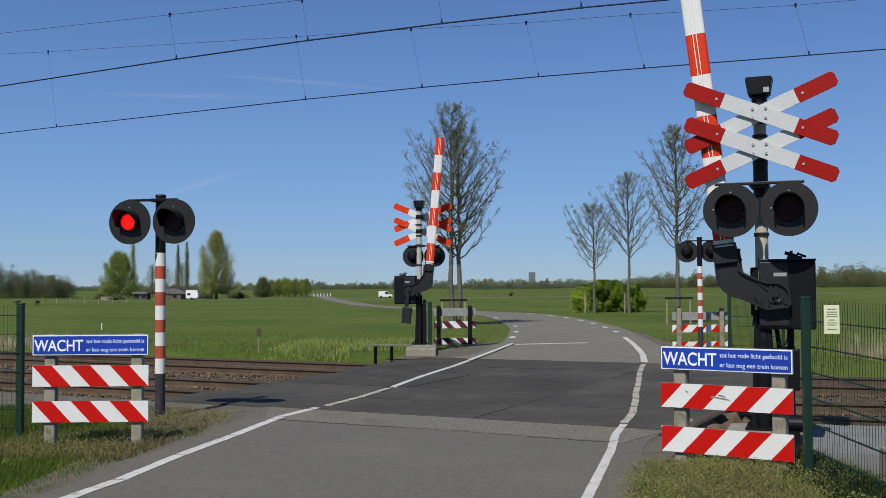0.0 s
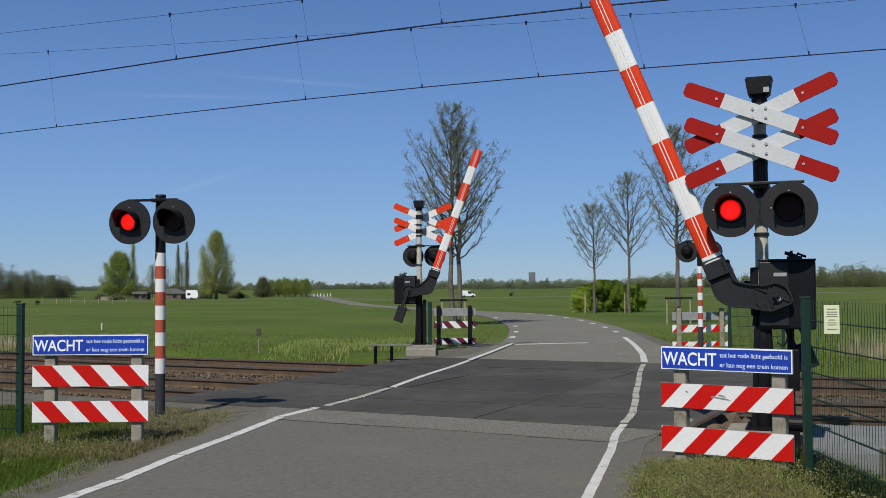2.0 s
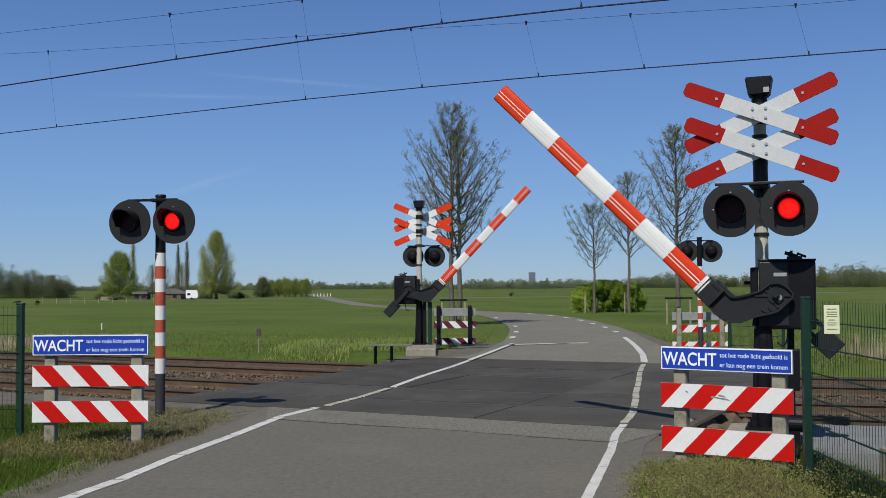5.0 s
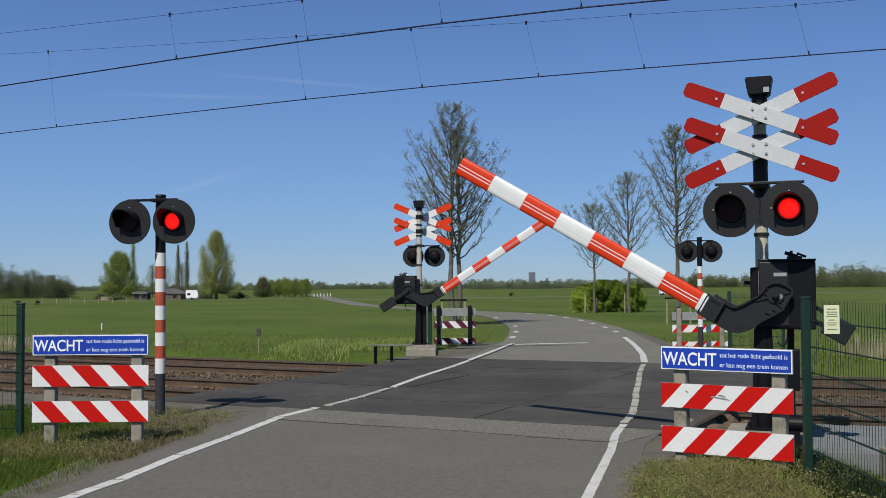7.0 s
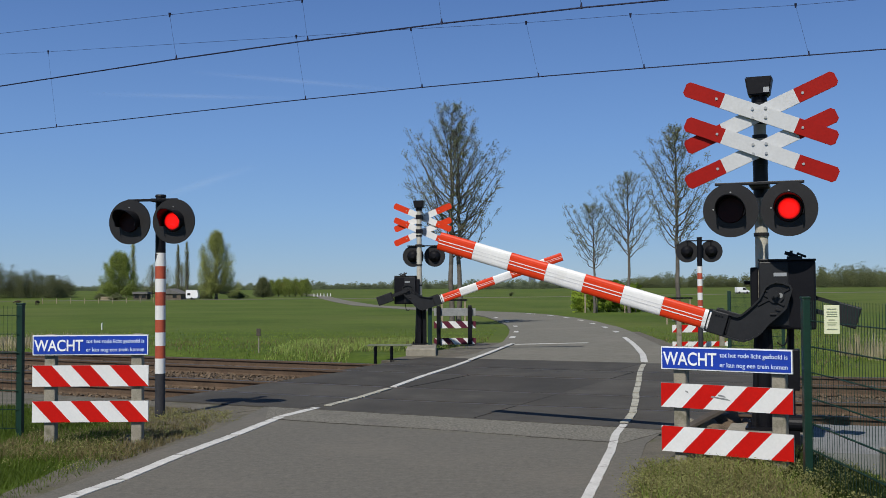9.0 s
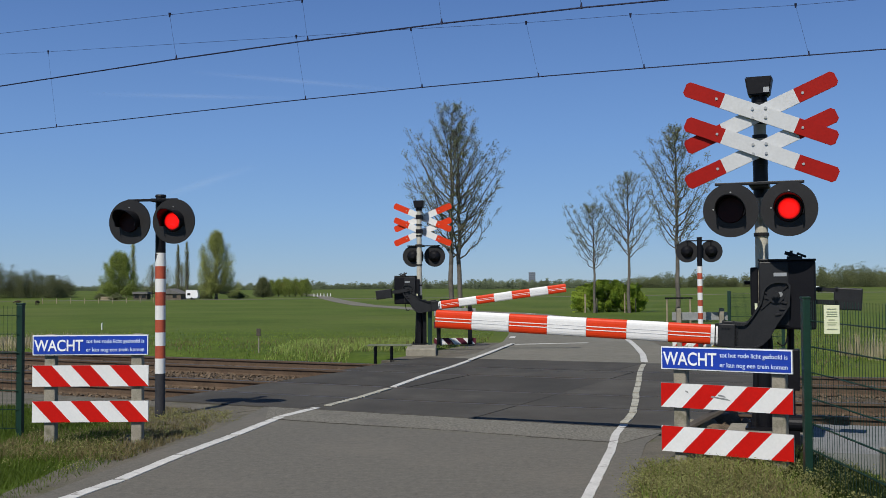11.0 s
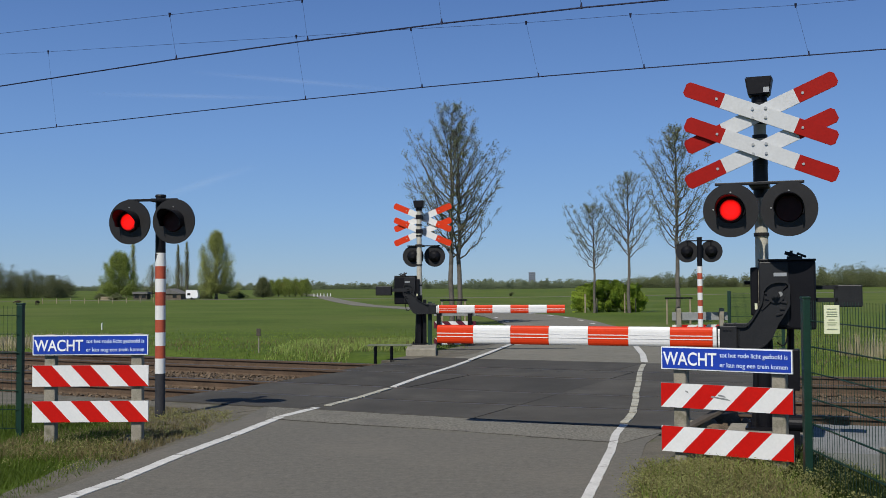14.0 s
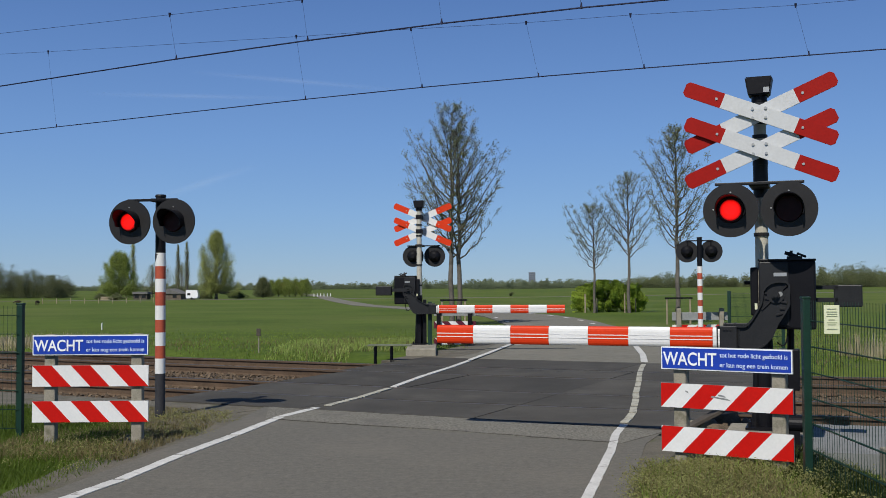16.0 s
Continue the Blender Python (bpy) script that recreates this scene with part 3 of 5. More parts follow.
def lamp_head(parent, x, y, z, facing, lit_first=None, r=0.268, start=0.0):
    """A round black plate with a hooded red lens, facing +y (facing 1) or -y."""
    s = facing
    bm = B()
    rod(bm, (x, y - 0.012 * s, z), (x, y + 0.012 * s, z), r, n=48)
    plate = part("lamp_plate", bm, M_DISC, parent, "dull black round backing plate")
    bm = B()
    rod(bm, (x, y - 0.09 * s, z), (x, y - 0.01 * s, z), 0.1, 0.15, n=24)
    rod(bm, (x, y - 0.13 * s, z), (x, y - 0.09 * s, z), 0.05, 0.1, n=24)
    part("lamp_housing", bm, M_BLACK, plate, smooth=False)
    bm = B()
    # half round hood over the lens, open below
    k = 18
    rings = []
    for rr in (0.13, 0.138):
        for yy, cut in ((0.012, 0.0), (0.27, 0.25)):
            row = []
            for i in range(k + 1):
                a = radians(-25 + 230 * i / k)
                yq = 0.012 if yy < 0.1 else 0.27 - 0.15 * (1 - max(0, math.sin(a)))
                row.append(bm.verts.new((x + rr * math.cos(a), y + yq * s, z + rr * math.sin(a))))
            rings.append(row)
    for a, b in ((0, 1), (1, 3), (3, 2)):
        for i in range(k):
            bm.faces.new((rings[a][i], rings[a][i + 1], rings[b][i + 1], rings[b][i]))
    bmesh.ops.recalc_face_normals(bm, faces=bm.faces)
    part("lamp_hood", bm, M_BLACK, plate)
    bm = B()
    rod(bm, (x, y + 0.010 * s, z), (x, y + 0.035 * s, z), 0.125, 0.118, n=32)
    part("lens", bm, M_LENS, plate, "dark red glass lens")
    for dx, dz in ((0.0, 0.17), (0.16, 0.01)):
        bm = B()
        rod(bm, (x + dx, y + 0.01 * s, z + dz), (x + dx, y + 0.02 * s, z + dz), 0.008, n=10)
        part("bolt", bm, M_SIGNBACK, plate)
    if lit_first is not None:
        bm = B()
        rod(bm, (0, 0, 0), (0, 0.006, 0), 0.1, 0.095, n=32)
        rod(bm, (0, 0.006, 0), (0, 0.012, 0), 0.095, 0.05, n=32)
        g = part("light_unit", bm, M_LAMP, plate, "glowing red signal light")
        g.matrix_basis = pose(x, y + 0.012, z)
        LAMPS.append((g, lit_first, start))
    return plate


def plank(parent, cx, cy, cz, length, width, tilt, red, paint):
    """One board of a crossing saltire with pointed red ends."""
    h = length / 2
    w = width / 2
    for name, x0, x1, mat in (("plank_end", -h, -h + red, paint[0]), ("plank_middle", -h + red, h - red, paint[1]), ("plank_end", h - red, h, paint[0])):
        bm = B()
        pts = [(x0, -w), (x1, -w), (x1, w), (x0, w)]
        if x0 == -h:
            pts = [(x0, -w * 0.6), (x0 + 0.03, -w), (x1, -w), (x1, w), (x0 + 0.03, w), (x0, w * 0.6)]
        elif x1 == h:
            pts = [(x0, -w), (x1 - 0.03, -w), (x1, -w * 0.6), (x1, w * 0.6), (x1 - 0.03, w), (x0, w)]
        prism(bm, pts, -0.012, 0.012)
        part(name, bm, mat, parent, at=pose(cx, cy, cz, 0, -tilt, 0))
    for sx in (-1, 1):
        bm = B()
        xx = sx * (h - red + 0.06)
        rod(bm, (xx, -0.016, 0), (xx, 0.018, 0), 0.013, n=10)
        part("bolt", bm, M_STEELGREY, parent, at=pose(cx, cy, cz, 0, -tilt, 0))
    for dx, dz in ((-0.06, 0.045), (0.06, 0.045), (-0.06, -0.045), (0.06, -0.045)):
        bm = B()
        rod(bm, (cx + dx, cy - 0.03, cz + dz), (cx + dx, cy + 0.024, cz + dz), 0.014, n=10)
        part("bolt", bm, M_STEELGREY, parent)


def barrier(m, pivot, root, tip, boom_v, lit, label, base_z, block=(-0.37, 0.35, -0.36, 0.4), block_turn=0, flip=False):
    """A half barrier with signal mast. Local x: from the pivot to the boom's tip when closed; +y faces the traffic."""
    t = thing("level_crossing_barrier", m, label, "level crossing barrier", "half barriers")
    px, py, pz = pivot
    sg = -1 if flip else 1
    off = 0.06 if flip else 0.0

    def ybox(bm, x0, x1, y0, y1, z0, z1, base=0.0, **kw):
        ys = sorted((base + sg * y0, base + sg * y1))
        return box(bm, x0, x1, ys[0], ys[1], z0, z1, **kw)

    # foundation and lower stand
    bm = B()
    box(bm, *block, base_z, 0.13, bevel=0.025)
    part("foundation", bm, M_CONC, t, "weathered concrete foundation block", at=pose(0, 0, 0, 0, 0, block_turn))
    bm = B()
    rod(bm, (0, 0, 0.12), (0, 0, 1.3), 0.074, n=20)
    for dx in (-0.09, 0.09):
        rod(bm, (dx, 0.03, 0.12), (dx * 0.6, 0.03, 1.1), 0.03, n=10)
    box(bm, -0.17, 0.17, -0.17, 0.17, 0.128, 0.155)
    for dx, dy in ((-0.13, -0.13), (0.13, -0.13), (-0.13, 0.13), (0.13, 0.13)):
        rod(bm, (dx, dy, 0.15), (dx, dy, 0.21), 0.016, n=8)
    part("stand", bm, M_BLACK, t)
    bm = B()
    if flip:
        # tapered stiffening plates round the stand's foot
        for a in (0, 90):
            q = B()
            prism(q, [(-0.125, 0.15), (0.125, 0.15), (0.065, 0.6), (-0.065, 0.6)], -0.012, 0.012)
            bmesh.ops.transform(q, verts=q.verts, matrix=pose(0, 0, 0, 0, 0, a + 20))
            part("stiffener", q, M_BLACK, t)
        box(bm, 0.1, 0.17, -0.1, 0.0, 0.15, 1.2, bevel=0.008)
    else:
        rod(bm, (-0.25, -0.12, 0.13), (-0.25, -0.12, 1.2), 0.035, n=10)
        box(bm, -0.33, -0.13, -0.2, -0.06, 0.5, 0.9, bevel=0.01)
    part("cable_box", bm, M_BLACK, t)
    # mast
    bm = B()
    rod(bm, (0, 0, 1.25), (0, 0, 3.36), 0.064, 0.058, n=24)
    part("mast", bm, M_MAST, t, "off-white painted steel mast", smooth=False)
    for z in (2.02, 2.5, 2.72, 2.98, 3.2):
        bm = B()
        rod(bm, (0, 0, z - 0.018), (0, 0, z + 0.018), 0.073, n=24)
        part("mast_clamp", bm, M_CAST, t)
    if not flip:
        for z0, z1 in ((2.38, 2.79), (3.1, 3.36)):
            bm = B()
            rod(bm, (0, 0, z0), (0, 0, z1), 0.07, n=24)
            part("mast_sleeve", bm, M_CAST, t, "dark steel sleeve round the mast")
    # bell on top
    bm = B()
    pts = [(-0.1, 3.38), (0.1, 3.38), (0.13, 3.56), (-0.13, 3.56)]
    prism(bm, pts, -0.1, 0.12)
    bmesh.ops.bevel(bm, geom=bm.edges[:], offset=0.012, segments=2, affect="EDGES")
    rod(bm, (0, 0, 3.32), (0, 0, 3.39), 0.075, n=20)
    bell = part("warning_bell", bm, M_BLACK, t, "black tapered bell housing")
    bm = B()
    box(bm, -0.1, -0.045, 0.118, 0.124, 3.4, 3.45)
    part("maker_plate", bm, M_STEELGREY, bell)
    # crosses: weathered enamel here, fresher sheeting beyond the tracks
    paint = (M_ORANGE, M_WHITE) if flip else (M_CROSSRED, M_CROSS)
    for z, y in ((3.172, 0.245), (2.828, 0.245)):
        plank(t, off - 0.012, y, z, 1.51, 0.147, -23.4, 0.385, paint)
        plank(t, off - 0.012, y + 0.03, z, 1.5, 0.147, 22.6, 0.385, paint)
    for z in (3.172, 2.828):
        bm = B()
        box(bm, -0.07, 0.07, -0.07, 0.232, z - 0.05, z + 0.05, bevel=0.01)
        part("cross_bracket", bm, M_BLACK, t)
    # lamps on their bracket
    bm = B()
    box(bm, off - 0.41, off + 0.4, 0.35, 0.385, 2.478, 2.506, bevel=0.006)
    box(bm, -0.09, 0.09, -0.08, 0.36, 2.465, 2.51, bevel=0.01)
    part("lamp_bracket", bm, M_CAST, t)
    lamp_head(t, off + 0.254, 0.395, 2.24, 1, True if lit else None, 0.257, 0.25)
    lamp_head(t, off - 0.272, 0.395, 2.24, 1, False if lit else None, 0.257, 0.25)
    # drive box
    bm = B()
    ybox(bm, px - 0.36, px + 0.16, -0.3, -0.03, pz - 0.33, pz + 0.33, py, bevel=0.02)
    drive = part("drive_box", bm, M_BLACK, t, "black cast drive housing")
    bm = B()
    ybox(bm, px - 0.365, px + 0.165, -0.305, -0.025, pz + 0.33, pz + 0.347, py, bevel=0.006)
    part("lid", bm, M_CAST, drive)
    bm = B()
    ybox(bm, px - 0.12, px + 0.155, -0.2, -0.02, pz - 0.3, pz + 0.322, py, bevel=0.012)
    part("front_cover", bm, M_CAST, drive)
    bm = B()
    prev = None
    for i in range(9):
        u = i / 8
        p = (px - 0.1 + 0.1 * u * u, py - 0.1 * sg, pz - 0.32 - 0.17 * math.sin(u * 2.2))
        if prev:
            rod(bm, prev, p, 0.008, n=6)
        prev = p
    part("cable", bm, M_BLACK, drive)
    bm = B()
    ybox(bm, px - 0.1, px + 0.02, -0.03, -0.014, pz + 0.18, pz + 0.215, py)
    part("maker_plate", bm, M_STEELGREY, drive)
    bm = B()
    ybox(bm, px - 0.24, px - 0.1, -0.22, -0.12, pz + 0.34, pz + 0.375, py)
    rod(bm, (px - 0.2, py - 0.17 * sg, pz + 0.37), (px - 0.08, py - 0.17 * sg, pz + 0.41), 0.018, n=8)
    rod(bm, (px - 0.14, py - 0.17 * sg, pz + 0.36), (px - 0.14, py - 0.17 * sg, pz + 0.43), 0.014, n=8)
    rod(bm, (px - 0.27, py - 0.17 * sg, pz + 0.37), (px - 0.2, py - 0.1 * sg, pz + 0.4), 0.012, n=8)
    part("lid_clasp", bm, M_CAST, drive)
    bm = B()
    ybox(bm, px + 0.165, px + 0.24, -0.26, -0.06, pz - 0.2, pz + 0.27, py, bevel=0.015)
    rod(bm, (px + 0.24, py - 0.15 * sg, pz + 0.12), (px + 0.3, py - 0.15 * sg, pz + 0.12), 0.018, n=10)
    rod(bm, (px + 0.2, py - 0.1 * sg, pz - 0.3), (px + 0.19, py - 0.1 * sg, pz - 0.18), 0.03, n=10)
    part("gear_case", bm, M_BLACK, drive)
    bm = B()
    ybox(bm, px + 0.175, px + 0.2, -0.06, -0.052, pz - 0.14, pz - 0.08, py)
    part("yellow_tag", bm, M_NOTICE, drive, "small pale yellow tag")
    # boom arm: local origin at the pivot
    bm = B()
    v0, v1 = boom_v - 0.1, boom_v + 0.1
    # cranked casting: a thin web with a raised rim along its outline, and ribs round the hub
    outline = [(root + 0.03, v0), (root + 0.03, v1), (root - 0.225, v1), (root - 0.26, v1 + 0.022), (0.21, -0.235), (0.17, -0.17), (0.125, -0.085), (0.112, -0.02), (0.105, 0.035), (0.075, 0.08), (0.03, 0.11), (-0.03, 0.12),
               (-0.095, 0.115), (-0.115, 0.09), (-0.115, -0.09), (-0.07, -0.17), (-0.005, -0.275), (0.05, (v0 - 0.27) / 2 - 0.01), (0.11, v0 + 0.045), (0.16, v0 + 0.012), (0.21, v0)]
    prism(bm, outline, *sorted((-0.015 * sg, 0.05 * sg)))
    k = len(outline)
    inner = []
    for i in range(k):
        p, q, r = (Vector(outline[j % k]) for j in (i - 1, i, i + 1))
        d = ((q - p).normalized() + (r - q).normalized()).normalized()
        inner.append(tuple(q + Vector((d.y, -d.x)) * 0.017))
    for i in range(k):
        j = (i + 1) % k
        prism(bm, [outline[i], outline[j], inner[j], inner[i]], *sorted((0.045 * sg, 0.078 * sg)))
    for a, b in (((0.1, -0.03), (-0.1, -0.075)), ((0.04, -0.05), (0.13, -0.14)), ((-0.035, -0.13), (-0.09, -0.13)), ((0.0, -0.19), (-0.06, -0.175)), ((0.04, 0.0), (0.1, 0.02)), ((-0.04, 0.03), (-0.1, 0.09)), ((root - 0.16, v0 + 0.02), (root - 0.16, v1 - 0.02))):
        rod(bm, (a[0], 0.052 * sg, a[1]), (b[0], 0.052 * sg, b[1]), 0.013, n=6)
    rod(bm, (0, 0.03 * sg, 0), (0, 0.066 * sg, 0), 0.078, n=24)
    boom = part("boom", bm, M_CAST, t, "red and white barrier boom on a cranked dark arm")
    boom.matrix_basis = pose(px, py, pz)
    bm = B()
    rod(bm, (0, -0.04 * sg, 0), (0, 0.09 * sg, 0), 0.038, n=20)
    rod(bm, (0, 0.095 * sg, 0), (0, 0.115 * sg, 0), 0.024, n=6)
    part("hub", bm, M_CAST, boom)
    bm = B()
    rod(bm, (-0.04, 0.05 * sg, 0.01), (-0.04, 0.068 * sg, 0.01), 0.024, n=14)
    part("pale_patch", bm, M_SIGNBACK, boom, "pale round patch beside the hub")
    bm = B()
    ybox(bm, root - 0.15, root + 0.012, -0.035, 0.092, v0 - 0.012, v1 + 0.012, bevel=0.008)
    ybox(bm, root - 0.27, root - 0.02, 0.03, 0.055, v1 + 0.012, v1 + 0.04, bevel=0.006)
    for xx in (root - 0.25, root - 0.13, root - 0.04):
        rod(bm, (xx, 0.042 * sg, v1 - 0.01), (xx, 0.042 * sg, v1 + 0.045), 0.014, n=8)
    for k in range(3):
        rod(bm, (root - 0.09 + 0.03 * k, 0.095 * sg, v1 - 0.02), (root - 0.09 + 0.03 * k, 0.108 * sg, v1 - 0.02), 0.008, n=6)
    part("boom_clamp", bm, M_CAST, boom)
    # boom tube: rounded hollow section with two white grooves
    h = 0.098
    prof = []
    for i in range(20):
        a = 2 * math.pi * i / 20
        c, s = math.cos(a), math.sin(a)
        prof.append((0.045 * math.copysign(abs(c) ** 0.6, c) + 0.03 * sg, h * math.copysign(abs(s) ** 0.55, s) + boom_v))
    seg = (tip - root - 0.08) / 7
    cutsx = [root, root + 0.08] + [root + 0.08 + seg * (i + 1) for i in range(7)]
    for i in range(8):
        a, b = cutsx[i] + 0.001, cutsx[i + 1] - 0.001
        mat = M_WHITE if i % 2 == 0 else M_ORANGE
        bm = B()
        r0 = [bm.verts.new((a, y, z)) for y, z in prof]
        r1 = [bm.verts.new((b, y, z)) for y, z in prof]
        for k in range(20):
            bm.faces.new((r0[k], r0[(k + 1) % 20], r1[(k + 1) % 20], r1[k]))
        bm.faces.new(r0[::-1])
        bm.faces.new(r1)
        bmesh.ops.recalc_face_normals(bm, faces=bm.faces)
        part("stripe", bm, mat, boom)
        for yy, dv in ((0.0755 * sg, 0.012), (0.0755 * sg, -0.022), (-0.0155 * sg, 0.012), (-0.0155 * sg, -0.022)):
            bm = B()
            box(bm, a, b, yy - 0.002, yy + 0.002, boom_v + dv - (0.0042 if i % 2 else 0.002), boom_v + dv + (0.0042 if i % 2 else 0.002))
            part("groove_strip", bm, M_WHITE if i % 2 else M_SEAM, boom)
    # counterweight behind the box
    bm = B()
    if flip:
        box(bm, -0.5, 0.02, -0.09, -0.045, -0.03, 0.045)
    else:
        box(bm, -0.56, 0.02, -0.36, -0.33, -0.075, -0.03)
        box(bm, -0.56, 0.02, -0.36, -0.33, 0.05, 0.09)
        box(bm, -0.1, 0.04, -0.36, -0.33, -0.07, 0.085)
        rod(bm, (0, -0.36, 0), (0, -0.02, 0), 0.04, n=14)
    part("counterweight_arm", bm, M_CAST, boom)
    bm = B()
    box(bm, -0.78, -0.4 if flip else -0.52, *((-0.13, -0.02) if flip else (-0.44, -0.33)), -0.12, 0.095, bevel=0.012)
    part("counterweight", bm, M_CAST, boom)
    return t, boom, (px, py, pz)


D_ANG = math.degrees(math.atan2(0.351, -0.936))
near_barrier = barrier(pose(3.12, 9.95, 0, 0, 0, D_ANG), (-0.131, 0.14, 1.43), 0.51, 3.46, -0.41, True,
                       "half barrier with red lights and double red-white crosses", -0.3)
far_barrier = barrier(pose(-0.57, 24.3, 0, 0, 0, -8), (-0.22, -0.2, 1.42), 0.65, 3.673, -0.45, False,
                      "far half barrier with double crosses on concrete block", -0.35, (-0.27, 0.4, -1.7, 0.35), 8, True)


def signal_post(m, lit, label):
    t = thing("signal_post", m, label, "signal post", "flashing light posts")
    zs = [2.625, 1.95, 1.79, 1.64, 1.48, 1.32, 1.15, 1.0, 0.84, 0.69, 0.51, -0.15]
    for i, (a, b) in enumerate(zip(zs, zs[1:])):
        mat = M_BLACK if i == 0 else M_FOOT if i == 10 else (M_WHITE if i % 2 else M_FADED)
        bm = B()
        rod(bm, (0, 0, b), (0, 0, a), 0.061 if 0 < i < 10 else 0.06, n=24)
        part("post_band", bm, mat, t, smooth=False)
    if lit:
        bm = B()
        for zc, hh, a0, a1 in ((1.9, 0.03, 10, 75), (1.865, 0.022, 5, 60), (1.93, 0.02, 5, 85)):
            q = [[bm.verts.new((0.0625 * math.cos(radians(a0 + (a1 - a0) * i / 6)), 0.0625 * math.sin(radians(a0 + (a1 - a0) * i / 6)), zc + sz * hh * math.sqrt(max(0.05, 1 - (i / 6) ** 2)))) for i in range(7)] for sz in (-1, 1)]
            for i in range(6):
                bm.faces.new((q[0][i], q[0][i + 1], q[1][i + 1], q[1][i]))
        part("paint_chip", bm, M_BLACK, t, "chipped patch showing black steel")
    bm = B()
    rod(bm, (0, 0, 2.625), (0, 0, 2.65), 0.068, 0.058, n=24)
    box(bm, -0.32, 0.32, 0.185, 0.215, 2.555, 2.585, bevel=0.006)
    box(bm, -0.03, 0.03, 0.0, 0.2, 2.55, 2.59, bevel=0.006)
    for dx in (-0.27, 0.27):
        box(bm, dx - 0.018, dx + 0.018, 0.185, 0.212, 2.45, 2.57)
    part("lamp_bracket", bm, M_BLACK, t)
    lamp_head(t, 0.283, 0.22, 2.312, 1, True if lit else None, 0.264)
    lamp_head(t, -0.283, 0.22, 2.312, 1, False if lit else None, 0.264)
    return t


signal_post(pose(-3.39, 12.2, 0, 0, 0, 180 - 12), True, "red and white banded post with two red flashing lights")
signal_post(pose(6.13, 24.3, 0, 0, 0, -12), False, "banded post with flashing lights turned away")


# ---- striped hurdles and warning boards ----
def hurdle(m, width, zs, label, slant, back=False, scuffs=False, post_mat=None, post_top=1.05, stripe_mat=None):
    """Two concrete posts with striped boards and a blue board; +y is the face towards traffic. Local x runs along it."""
    t = thing("striped_hurdle", m, label, "road hurdle", "striped hurdles")
    for x in (width * 0.11, width * 0.86):
        bm = B()
        box(bm, x - 0.055, x + 0.055, -0.12, -0.022, -0.25, post_top, bevel=0.012)
        box(bm, x - 0.05, x + 0.05, -0.115, -0.027, post_top - 0.01, post_top + 0.025, bevel=0.01)
        part("post", bm, post_mat or M_CONC, t, "weathered concrete post")
    for z0, z1 in zs[1:]:
        bm = B()
        h = z1 - z0
        box(bm, 0, width, -0.02, 0.0, z0, z1)
        bd = part("board", bm, M_SIGNBACK, t, "red and white striped board")
        # slanted stripes as thin sheets on the board's face
        step = width / 3.0
        for k in range(-2, 9):
            xa = k * step / 2 * 1.0
            xb = xa + step / 2
            sh = h * 0.93 * slant
            poly = [(xa, 0), (xb, 0), (xb + sh, h), (xa + sh, h)]
            poly = clip_poly(poly, 0, width)
            if len(poly) < 3:
                continue
            bm = B()
            prism(bm, [(x, z + z0) for x, z in poly], 0.0005, 0.003)
            if back:
                prism(bm, [(x, z + z0) for x, z in poly], -0.0235, -0.0205)
            part("stripe", bm, (stripe_mat or M_RED) if k % 2 == 0 else M_WHITE, bd)
    if scuffs:
        for x, z, w in ((0.58, 0.585, 0.09), (0.54, 0.6, 0.07), (0.5, 0.575, 0.1), (0.86, 0.62, 0.03)):
            bm = B()
            prism(bm, [(x, z), (x + w, z + 0.012), (x + w * 0.9, z + 0.024), (x + w * 0.3, z + 0.018)], 0.003, 0.0042)
            part("scuff_mark", bm, M_SIGNBACK, t, "grey scuff on the board")
    return t


def clip_poly(poly, x0, x1):
    """Cuts an outline to x0..x1."""
    def side(pts, keep, at):
        out = []
        for i in range(len(pts)):
            p, q = pts[i], pts[(i + 1) % len(pts)]
            if keep(p[0]):
                out.append(p)
            if keep(p[0]) != keep(q[0]):
                u = (at - p[0]) / (q[0] - p[0])
                out.append((at, p[1] + u * (q[1] - p[1])))
        return out
    pts = side(poly, lambda x: x >= x0, x0)
    return side(pts, lambda x: x <= x1, x1) if pts else pts


def warning_board(m, width, height, label, facing_text=True):
    """Blue board with white border and lettering; local x to the reader's right, -y towards the reader."""
    t = thing("warning_board", m, label, "warning sign", "blue warning boards")
    bm = B()
    box(bm, 0, width, 0, 0.02, 0, height, bevel=0.004)
    part("panel", bm, M_SIGNBACK, t)
    bm = B()
    box(bm, 0.003, width - 0.003, -0.003, 0.0, 0.003, height - 0.003)
    part("white_border", bm, M_TEXT, t)
    bm = B()
    box(bm, 0.013, width - 0.013, -0.006, -0.003, 0.013, height - 0.013)
    face = part("blue_face", bm, M_BLUE, t)
    if facing_text:
        up = pose(0, 0, 0, 90, 0, 0)
        lettering("lettering", "WACHT", height * 0.78, M_TEXT, t, pose(0.022, -0.0075, height * 0.22) @ up, 0.0022, width * 0.42)
        lettering("lettering", "tot het rode licht gedoofd is", height * 0.27, M_PALETEXT, t, pose(width * 0.465, -0.0075, height * 0.6) @ up, 0.0006, width * 0.5)
        lettering("lettering", "er kan nog een trein komen", height * 0.27, M_PALETEXT, t, pose(width * 0.465, -0.0075, height * 0.19) @ up, 0.0006, width * 0.5)
    return t


